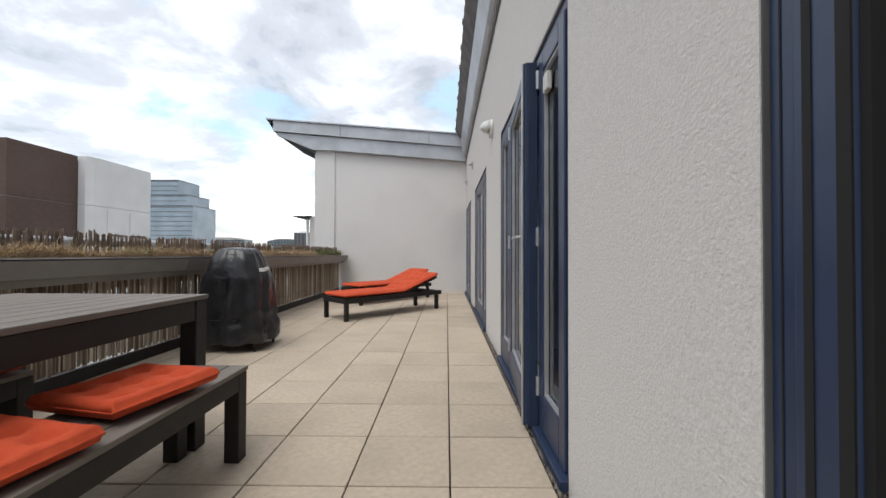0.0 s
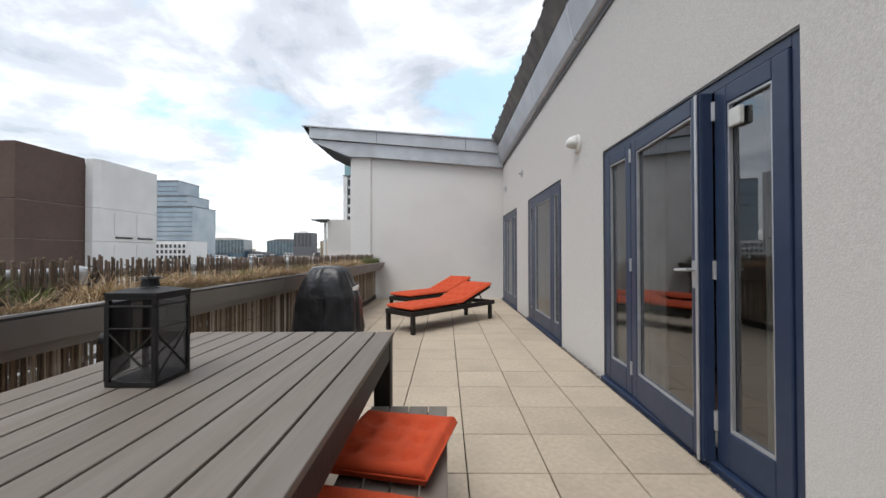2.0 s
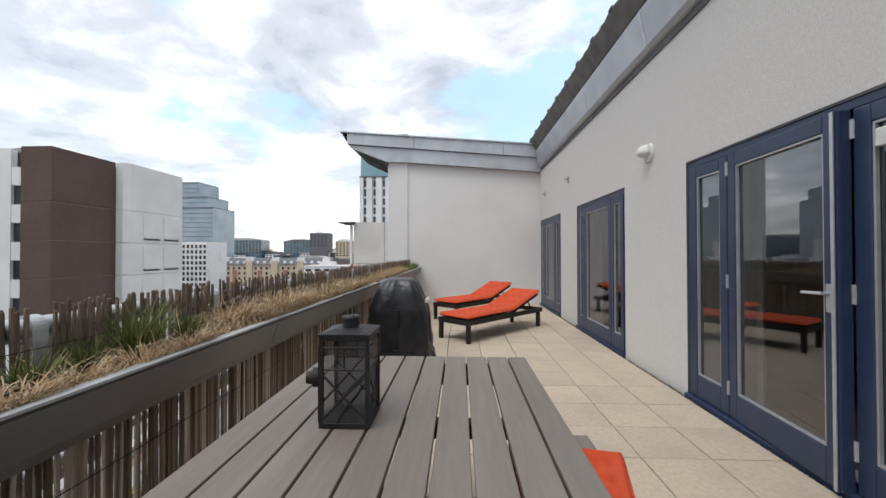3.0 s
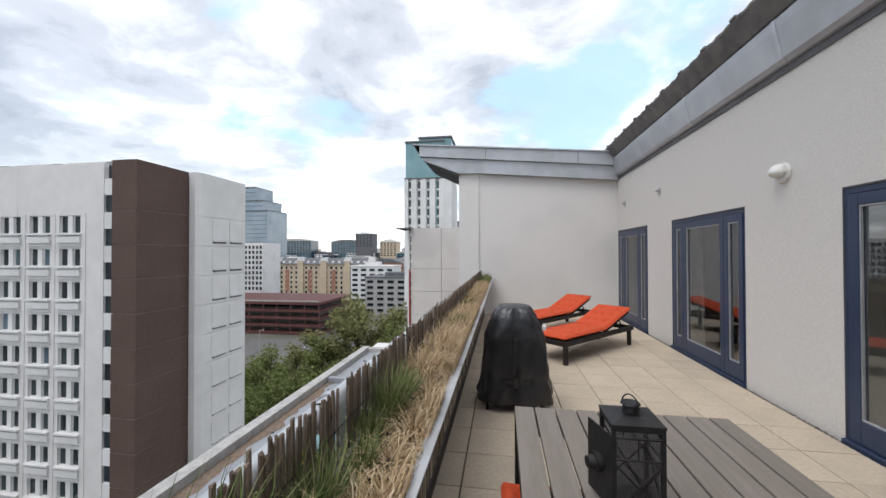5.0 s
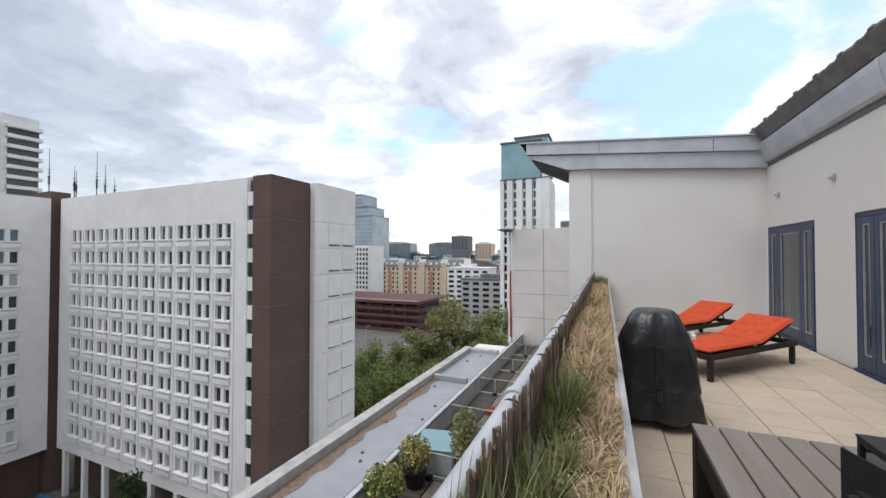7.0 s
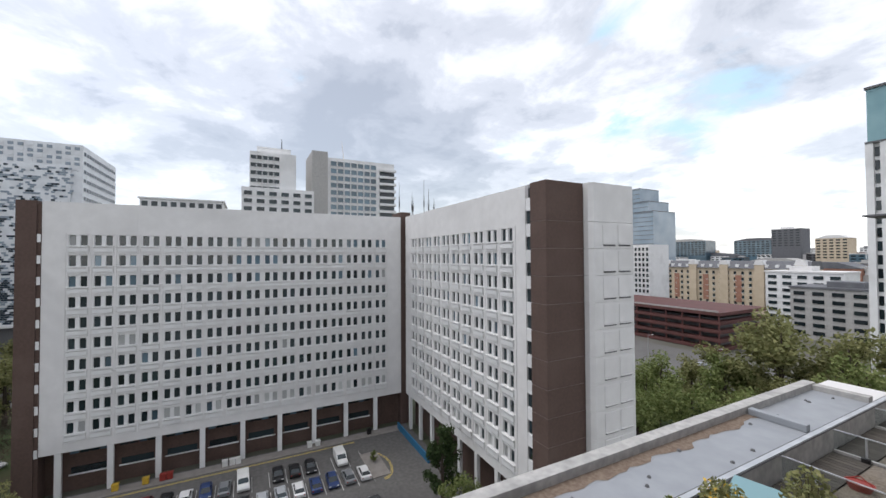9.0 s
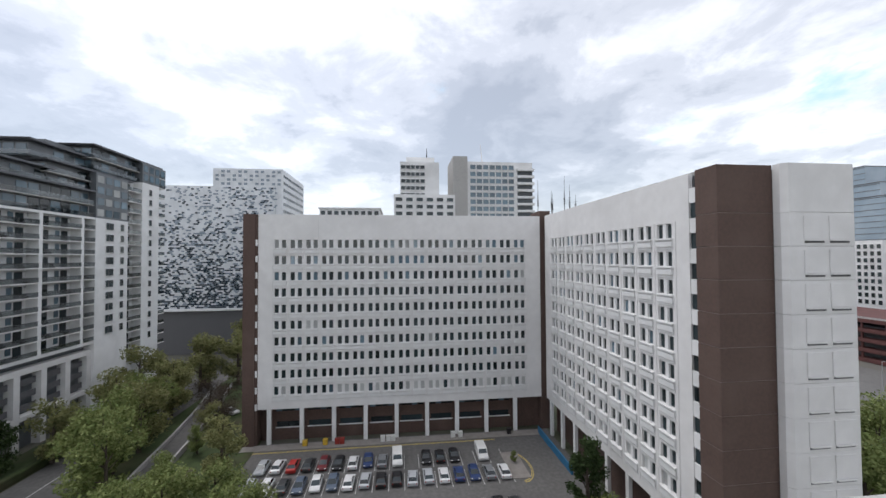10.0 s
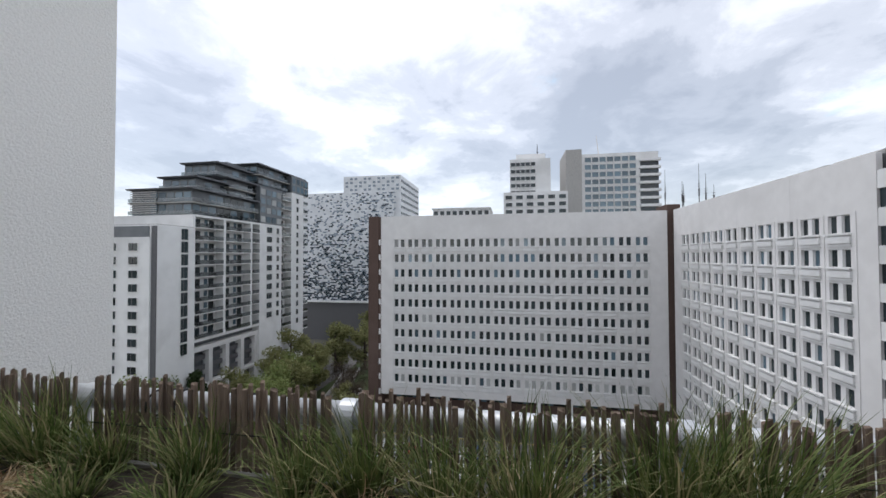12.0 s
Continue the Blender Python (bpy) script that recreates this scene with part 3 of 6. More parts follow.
g = Geo().prism([(-2.705, 0.90), (-2.705, 0.74), (-2.53, 0.74), (-2.49, 0.895), (-2.51, 0.895), (-2.545, 0.76), (-2.69, 0.76), (-2.69, 0.90)], "y", YA, YB)
g.ob("trough_body", M["trough"], trough)
Geo().box(-2.69, -2.655, YA, YB, 0.002, 0.10).ob("plinth", M["darkwood"], trough, label="dark base board under the reeds")
random.seed(3)
g = Geo()
y = YA + 0.01
while y < YB - 0.02:
    w = random.uniform(0.006, 0.013)
    x0 = -2.675 + random.uniform(-0.003, 0.006)
    lean = random.uniform(-0.01, 0.01)
    z1, z0 = 0.738, 0.10 + random.uniform(-0.004, 0.03)
    g.hexa([(x0, y, z0), (x0 + 0.009, y, z0), (x0 + 0.009, y + w, z0), (x0, y + w, z0), (x0, y + lean, z1), (x0 + 0.009, y + lean, z1), (x0 + 0.009, y + lean + w, z1), (x0, y + lean + w, z1)])
    y += w + random.choice((0.001, 0.002, 0.004, 0.009))
tagged(g.ob("reed_screen", M["reed"], trough), kind="stuff")
g = Geo()
for zz in (0.25, 0.55):
    g.tube((-2.660, YA, zz), (-2.660, YB, zz), 0.0018, n=5)
g.ob("binding_wire", M["iron"], trough)
g = Geo()
nx, ny = 5, 160
sv = [[(-2.70 + 0.235 * i / nx, YA + (YB - YA) * j / ny, 0.895 + 0.02 * noise.noise((i * .8, j * .5, 0))) for i in range(nx + 1)] for j in range(ny + 1)]
g.rings(sv, closed=False)
g.ob("soil", M["soil"], trough)


def tufts(name, clumps, m, per, length, bend, width, seed, curl=0.05, xmin=-2.705, xmax=-2.455):
    """Mop-like tufts: blades rise from a crown, arch outwards and hang."""
    rnd = random.Random(seed)
    g = Geo()
    for cx, cy, size, rise in clumps:
        for _ in range(int(per * size)):
            az = rnd.uniform(0, 6.283)
            if rnd.random() < 0.35:
                az = rnd.gauss(0.0, 0.9)
            r0 = 0.05 * size * math.sqrt(rnd.random())
            x, y, z = cx + r0 * math.cos(az), cy + r0 * math.sin(az) * 1.5, 0.885
            el = radians(rise + rnd.gauss(0, 13))
            seg = length * size * rnd.uniform(0.55, 1.2) / 5
            droop, turn = bend * rnd.uniform(0.5, 1.4) / 5, rnd.gauss(0, 0.22)
            rows = []
            for k in range(6):
                w = width * (0.5, 0.5, 0.46, 0.38, 0.24, 0.04)[k]
                px, py = -math.sin(az) * w, math.cos(az) * w
                rows.append([(x - px, y - py, z), (x + px, y + py, z)])
                x = min(max(x + seg * math.cos(el) * math.cos(az), xmin), xmax)
                y += seg * math.cos(el) * math.sin(az)
                z += seg * math.sin(el)
                if z < 0.90 and x < -2.43:
                    z = 0.90 + 0.01 * rnd.random()
                el -= droop
                az += turn + rnd.gauss(0, curl)
            g.rings(rows, closed=False)
    return new(name, g.mesh(name, [m]))


rnd = random.Random(11)
straw_c, green_c, tall_c = [], [], []
y = YA + 0.05
while y < YB - 0.1:
    if y > 7.7:
        green_c.append((rnd.uniform(-2.66, -2.52), y, rnd.uniform(0.75, 1.05), 68))
        if rnd.random() < 0.25:
            straw_c.append((rnd.uniform(-2.58, -2.5), y, rnd.uniform(0.7, 0.95), 60))
    elif y < 1.8:
        tall_c.append((rnd.uniform(-2.67, -2.62), y, rnd.uniform(0.55, 1.15) * (1.0 if y < 0.7 else 0.78), 76))
        if y > 0.6 or rnd.random() < 0.25:
            straw_c.append((rnd.uniform(-2.55, -2.50), y + 0.05, rnd.uniform(0.7, 1.1), 58))
        else:
            green_c.append((rnd.uniform(-2.58, -2.52), y + 0.05, rnd.uniform(0.6, 0.9), 66))
    else:
        straw_c.append((rnd.uniform(-2.66, -2.60), y, rnd.uniform(0.75, 1.4), 66))
        straw_c.append((rnd.uniform(-2.56, -2.52), y + rnd.uniform(0.04, 0.12), rnd.uniform(0.65, 1.35), 60))
        if rnd.random() < 0.3:
            green_c.append((rnd.uniform(-2.66, -2.55), y + 0.08, rnd.uniform(0.6, 0.8), 70))
    y += rnd.uniform(0.15, 0.29)
tagged(tufts("dry_grass", straw_c, M["straw"], 460, 0.185, 2.7, 0.0034, 5, 0.38), "tangled straw-coloured ornamental grass tufts in the trough", "grass", kind="stuff")
tagged(tufts("green_grass", green_c, M["green"], 250, 0.21, 1.1, 0.0042, 6), "fresh green grass blades growing in the trough", "grass", kind="stuff")
tagged(tufts("tall_green_grass", tall_c, M["green"], 300, 0.27, 0.9, 0.0038, 7, 0.12), "tall dark green grass tufts against the slat fence", "grass", kind="stuff")

fence = empty("slat_fence", "weathered split-wood slat fence wired to a galvanised rail", "fence")
random.seed(8)
POSTS = [-3.77 + 0.826 * k for k in range(17)]
slat_meshes = []
for k in range(9):
    w, t, h = random.uniform(0.009, 0.020), 0.006, random.uniform(0.435, 0.465)
    b = random.uniform(-0.004, 0.004)
    s = Geo()
    s.hexa([(0, 0, 0), (t, 0, 0), (t, w, 0), (0, w, 0), (b, b, h), (t + b, b, h - .004), (t + b, w * .9 + b, h + random.uniform(-.012, .008)), (b, w * .9 + b, h)])
    slat_meshes.append((w, s.mesh("slat", [M["willow"]])))
y, count = YA + 0.01, 0
rest = Geo()
while y < YB:
    w, me = random.choice(slat_meshes)
    sag = 0.018 * noise.noise((y * 1.9, 4.2, 0))
    m = pose(-2.733 + random.uniform(-.003, .003), y, 0.660 + sag + random.choice((-0.010, -0.003, 0.0, 0.003, 0.010)), random.uniform(-0.9, 0.9), random.uniform(-.6, .6), random.uniform(-6, 6))
    near_post = min(abs(y + w / 2 - p) for p in POSTS) < 0.024 + w / 2
    if not near_post and -1.9 < y < 3.2 and count < 300:
        share("slat", me, fence, m)
        count += 1
    elif not near_post:
        k = len(rest.v)
        rest.v += [tuple(m @ v.co) for v in me.vertices]
        for p in me.polygons:
            rest.f.append(tuple(k + i for i in p.vertices))
            rest.m.append(0)
    y += w + random.choice((0.002, 0.003, 0.004, 0.006, 0.009))
tagged(rest.ob("far_slats", M["willow"], fence), kind="stuff")
for zz in (0.80, 0.985):
    Geo().tube((-2.7245, YA, zz), (-2.7245, YB, zz), 0.0016, n=5).ob("wire", M["iron"], fence)

rail = empty("guard_rail", "galvanised tubular guard rail outside the slat fence", "railing")
RX, RZ, RR = -2.773, 1.040, 0.034
Geo().tube((RX, YA, RZ), (RX, YB, RZ), RR, n=20).ob("top_rail", M["galv"], rail, smooth=True)
Geo().tube((RX, YA, 0.60), (RX, YB, 0.60), 0.018, n=10).ob("lower_rail", M["galv"], rail, smooth=True)
arch = [(RX + (RR + .008) * math.cos(math.pi * k / 10), RZ + (RR + .008) * math.sin(math.pi * k / 10)) for k in range(11)]
core = [(RX + (RR + .001) * math.cos(math.pi * k / 10), RZ + (RR + .001) * math.sin(math.pi * k / 10)) for k in range(11)]
post = Geo().prism([(RX + RR + .008, 0.62)] + arch + [(RX - RR - .008, 0.99), (RX - RR - .001, 0.99)] + core[::-1] + [(RX + RR + .001, 0.62)], "y", -0.021, 0.021).mesh("post", [M["galv"]])
for p in POSTS:
    if p < YB - .1:
        share("post", post, rail, pose(0, p, 0))
clip = Geo()
for k in range(14):
    a, b = 2 * math.pi * k / 14, 2 * math.pi * (k + 1) / 14
    clip.tube((RX + (RR + .003) * math.cos(a), 0, RZ + (RR + .003) * math.sin(a)), (RX + (RR + .003) * math.cos(b), 0, RZ + (RR + .003) * math.sin(b)), 0.0032, n=5)
clip = clip.mesh("cable_tie", [M["iron"]])
y = YA + 0.2
while y < YB - .1:
    share("cable_tie", clip, rail, pose(0, y, 0, 0, 0, random.uniform(-7, 7)))
    y += random.choice((0.16, 0.34, 0.42, 0.55))

# gravel strip along the east wall
random.seed(12)
g = Geo()
for _ in range(5200):
    x, y, r = random.uniform(0.503, 0.548), random.uniform(-2.5, 9.65), random.uniform(0.004, 0.009)
    z = -0.028 + random.uniform(0, 0.016)
    a = random.uniform(0, 6.28)
    c, s = math.cos(a) * r, math.sin(a) * r
    g.hexa([(x - c, y - s, z), (x + s, y - c, z), (x + c, y + s, z), (x - s, y + c, z), (x - c * .5, y - s * .5, z + r), (x + s * .5, y - c * .5, z + r * .8), (x + c * .5, y + s * .5, z + r), (x - s * .5, y + c * .5, z + r * .9)])
structure(g.ob("gravel_strip", M["gravel"]))


# ---------------------------------------------------------------- table, benches, cushions, lantern
def table():
    e = empty("outdoor_table", "long outdoor table with grey-brown slatted top and dark frame", "table")
    x0, x1, y0, y1, h = -2.16, -1.15, 0.02, 2.0, 0.75
    n = 10
    cuts = [x0 + 0.005 + 0.1015 * k for k in range(n)] + [x1]
    for a, b in zip(cuts, cuts[1:]):
        Geo().box(a + 0.004, b - 0.004, y0, y1, h - 0.022, h).ob("plank", M["wood"], e, bevel=0.003)
    for yy in (y0 + 0.03, y1 - 0.07):
        Geo().box(x0 + 0.09, x1 - 0.09, yy, yy + 0.04, h - 0.12, h - 0.024).ob("apron", M["darkwood"], e, bevel=0.003)
    for xx in (x0 + 0.012, x1 - 0.052):
        Geo().box(xx, xx + 0.04, y0 + 0.09, y1 - 0.09, h - 0.12, h - 0.024).ob("side_rail", M["darkwood"], e, bevel=0.003)
    for xx in (x0 + 0.008, x1 - 0.088):
        for yy in (y0 + 0.008, y1 - 0.088):
            Geo().box(xx, xx + 0.08, yy, yy + 0.08, 0, h - 0.024).ob("leg", M["darkwood"], e, bevel=0.005)
    for yy in (0.6, 1.3):
        Geo().box(x0 + 0.053, x1 - 0.053, yy, yy + 0.05, h - 0.07, h - 0.024).ob("cross_bar", M["darkwood"], e)
    return e


def bench():
    e = empty("outdoor_bench", "low slatted outdoor bench with dark legs beside the table", "bench", "benches at the table")
    L, W, h = 1.72, 0.36, 0.425
    for i in range(4):
        w = W / 4
        Geo().box(i * w + 0.003, (i + 1) * w - 0.003, 0, L, h - 0.02, h).ob("plank", M["wood"], e, bevel=0.003)
    for xx in (0.008, W - 0.043):
        Geo().box(xx, xx + 0.035, 0.07, L - 0.07, h - 0.10, h - 0.022).ob("side_rail", M["darkwood"], e, bevel=0.003)
    for yy in (0.015, L - 0.05):
        Geo().box(0.075, W - 0.075, yy, yy + 0.035, h - 0.10, h - 0.022).ob("apron", M["darkwood"], e, bevel=0.003)
    for xx in (0.006, W - 0.074):
        for yy in (0.006, L - 0.074):
            Geo().box(xx, xx + 0.068, yy, yy + 0.068, 0, h - 0.022).ob("leg", M["darkwood"], e, bevel=0.004)
    return e


table()
bn = bench()
bn.matrix_basis = pose(-1.245, 0.165, 0)
copy_thing(bn, pose(-2.17, 0.08, 0))


def pad(nu, nv, w, l, h, tufts, bend=None, seed=0):
    """A stuffed quilted pad: puffed between tufts, pinched along its seam."""
    tops, bots = [], []
    for j in range(nv + 1):
        tr, br = [], []
        for i in range(nu + 1):
            u, v = i / nu, j / nv
            eu, ev = min(u, 1 - u) * w, min(v, 1 - v) * l
            edge = min(1.0, min(eu, ev) / 0.04)
            puff = math.sqrt(max(0.0, 1 - (1 - edge) ** 2)) * (0.86 + 0.14 * math.sin(math.pi * u) * math.sin(math.pi * v))
            d = 1.0
            for tu, tv in tufts:
                q = ((u - tu) * w) ** 2 + ((v - tv) * l) ** 2
                d -= 0.8 * math.exp(-q / 0.0006) + 0.55 * math.exp(-q / 0.0035)
            wr = 0.10 * noise.noise((u * w * 16 + seed, v * l * 16, seed)) + 0.05 * noise.noise((u * w * 50, v * l * 24, seed))
            x = (u - 0.5) * w * (1 - 0.03 * math.sin(v * math.pi))
            y = (v - 0.5) * l
            lift = 0.5 * h
            tz = lift + 0.5 * h * puff * max(0.08, d + wr)
            bz = lift - 0.42 * h * puff
            tr.append((x, y, tz))
            br.append((x, y, bz))
        tops.append(tr)
        bots.append(br)
    g = Geo()
    rows = []
    for t, b in zip(tops, bots):
        rows.append(t + list(reversed(b)))
    if bend:
        rows = [[bend(p) for p in r] for r in rows]
    g.rings(rows, closed=True, caps=True)
    return g


def seat_cushion(m, seed, label):
    e = empty("seat_cushion", label, "cushion", "seat cushions", m)
    tf = [(a, b) for a in (0.22, 0.5, 0.78) for b in (0.22, 0.5, 0.78)]
    pad(48, 48, 0.39, 0.39, 0.085, tf, seed=seed).ob("pad", M["orange"], e, smooth=True)
    p = Geo()
    hw, hl = 0.193, 0.193
    for a, b in (((-hw, -hl), (hw, -hl)), ((hw, -hl), (hw, hl)), ((hw, hl), (-hw, hl)), ((-hw, hl), (-hw, -hl))):
        p.tube((*a, 0.0425), (*b, 0.0425), 0.0035, n=6)
    p.ob("piping", M["orange"], e, smooth=True)
    return e


CUSH = "orange quilted canvas seat cushion lying on the bench"
seat_cushion(pose(-1.085, 1.455, 0.427, 1, -2, -15), 1.3, CUSH)
seat_cushion(pose(-1.10, 0.955, 0.427, 0, 2, -8), 4.1, CUSH)
seat_cushion(pose(-1.08, 0.47, 0.427, 0, 1, 3), 6.4, CUSH)
seat_cushion(pose(-2.02, 1.58, 0.427, 0, 1, 2), 7.7, "orange quilted canvas seat cushion tucked under the table")


def lantern():
    e = empty("lantern", "black iron candle lantern with open door standing on the table", "lantern", m=pose(-1.815, 1.275, 0.752))
    w, h = 0.075, 0.255
    g = Geo()
    g.box(-w, w, -w, w, 0, 0.014).box(-w, w, -w, w, h, h + 0.012)
    for sx in (-1, 1):
        for sy in (-1, 1):
            g.box(sx * w - (0.012 if sx > 0 else 0), sx * w + (0 if sx > 0 else 0.012), sy * w - (0.012 if sy > 0 else 0), sy * w + (0 if sy > 0 else 0.012), 0.014, h)
    g.ob("frame", M["iron"], e)
    br = Geo()
    for sy in (-1, 1):
        for s in (-1, 1):
            br.tube((-w * s, sy * (w - .004), 0.014), (w * s, sy * (w - .004), 0.165), 0.0036, n=6)
        br.tube((-w, sy * (w - .004), 0.17), (w, sy * (w - .004), 0.17), 0.003, n=6)
        br.tube((-w, sy * (w - .004), 0.235), (w, sy * (w - .004), 0.235), 0.004, n=6)
        br.tube((0, sy * (w - .004), 0.17), (0, sy * (w - .004), 0.235), 0.0025, n=6)
    for s in (-1, 1):
        br.tube((w - .004, -w * s, 0.014), (w - .004, w * s, 0.165), 0.0036, n=6)
    br.tube((w - .004, -w, 0.17), (w - .004, w, 0.17), 0.003, n=6)
    br.tube((w - .004, -w, 0.235), (w - .004, w, 0.235), 0.004, n=6)
    br.ob("lattice", M["iron"], e)
    for a in ((-w + .008, w - .008, -w + .002, -w + .0035), (-w + .008, w - .008, w - .0035, w - .002), (w - .0035, w - .002, -w + .008, w - .008)):
        q = Geo().box(*a, 0.015, h - .001).ob("pane", M["lantern_glass"], e)
        q.visible_shadow = False
    lid = Geo()
    lid.rings([[(sx * a, sy * a, z) for sx, sy in ((-1, -1), (1, -1), (1, 1), (-1, 1))] for a, z in ((w + .002, h + .012), (w + .002, h + .02), (.04, h + .03))])
    lid.ob("lid", M["iron"], e)
    ch = Geo()
    ch.tube((0, 0, h + .034), (0, 0, h + .058), .026, .022, 14).tube((0, 0, h + .058), (0, 0, h + .064), .03, .026, 14)
    ch.ob("chimney", M["iron"], e)
    rg = Geo()
    for k in range(14):
        a, b = math.pi * k / 14, math.pi * (k + 1) / 14
        rg.tube((-.0165 * math.cos(a), 0.03 * math.cos(a), h + .05 + .036 * math.sin(a)), (-.0165 * math.cos(b), 0.03 * math.cos(b), h + .05 + .036 * math.sin(b)), 0.0022, n=6)
    rg.ob("carrying_ring", M["iron"], e)
    dr = Geo()
    dr.box(-0.002, 0.002, 0, 0.14, 0.018, 0.24)
    door = dr.ob("door", M["iron"], e, label="solid hinged door standing open")
    door.matrix_basis = Matrix.Translation((-w, -w, 0)) @ Matrix.Rotation(radians(16), 4, "Z")
    kn = Geo()
    kn.tube((-0.002, 0.07, 0.13), (-0.022, 0.07, 0.13), 0.03, 0.03, 18).tube((-0.022, 0.07, 0.13), (-0.042, 0.07, 0.13), 0.022, 0.018, 18)
    kn.ob("door_knob", M["iron"], door)
    return e


lantern()


# ---------------------------------------------------------------- covered barbecue
def barbecue():
    e = empty("covered_barbecue", "kettle barbecue trolley under a black fabric cover", "barbecue", m=pose(-2.09, 3.98, 0, 0, 0, 0))
    prof = [(0.085, 0.335, 0.275), (0.12, 0.340, 0.28), (0.25, 0.325, 0.27), (0.42, 0.305, 0.26), (0.58, 0.29, 0.25), (0.70, 0.283, 0.245), (0.80, 0.262, 0.235), (0.90, 0.222, 0.21), (0.97, 0.18, 0.172), (1.0, 0.148, 0.142), (1.014, 0.09, 0.09), (1.019, 0.008, 0.01)]
    rows = []
    n = 72
    fine = []
    for (z0, a0, b0), (z1, a1, b1) in zip(prof, prof[1:]):
        for k in range(3):
            t = k / 3
            fine.append((z0 + (z1 - z0) * t, a0 + (a1 - a0) * t, b0 + (b1 - b0) * t))
    fine.append(prof[-1])
    for z, a, b in fine:
        r = []
        for i in range(n):
            t = 2 * math.pi * i / n
            p = 4.6 if z < 0.75 else 3.2
            c, s = math.cos(t), math.sin(t)
            k = (abs(c) ** p + abs(s) ** p) ** (-1 / p)
            low = max(0.0, 1 - z / 0.85)
            fold = 0.020 * (low + .15) * math.sin(t * 9 + 2.2 * math.sin(z * 4)) + 0.016 * (low + .25) * (0.45 - abs(noise.noise((c * 11 + z, s * 11, z * 2.4)))) * 2 + 0.020 * noise.noise((c * 3, s * 3, z * 4)) + 0.034 * (low + .2) * (0.5 - abs(noise.noise((c * 7, s * 7, z * 1.8)))) + 0.022 * (0.4 - abs(noise.noise((c * 5 + 3, s * 5, z * 7)))) * (0.3 + low) + 0.007 * noise.noise((c * 16, s * 16, z * 12))
            waist = -0.022 * math.exp(-((z - 0.30) / 0.03) ** 2)
            x, y = (a * k + (fold + waist) * min(1, a / .1)) * c, (b * k + (fold + waist) * min(1, a / .1)) * s
            r.append((x, y, z + (0.018 * noise.noise((c * 2.5, s * 2.5, 4)) if z < 0.115 else 0)))
        rows.append(r)
    Geo().rings(rows, caps=False).ob("cover", M["black"], e, smooth=True)
    st = Geo()
    st.box(-0.12, 0.14, -0.292, -0.272, 0.285, 0.315).box(-0.02, 0.03, -0.30, -0.28, 0.25, 0.345)
    st.ob("strap", M["black"], e, bevel=0.003)
    Geo().box(-0.02, 0.03, -0.283, -0.262, 0.36, 0.72).ob("pull_strap", M["black"], e, bevel=0.003)
    lg = Geo()
    lg.box(0.27, 0.305, -0.12, -0.045, 0.775, 0.81).box(0.283, 0.308, -0.035, 0.01, 0.785, 0.82)
    lg.ob("printed_mark", M["white"], e, label="small white printed mark")
    for sx, sy in ((-0.27, -0.2), (0.27, -0.2), (-0.27, 0.2), (0.27, 0.2)):
        Geo().tube((sx, sy, 0), (sx, sy, 0.3), 0.014, n=10).ob("leg", M["iron"], e)
    return e


barbecue()


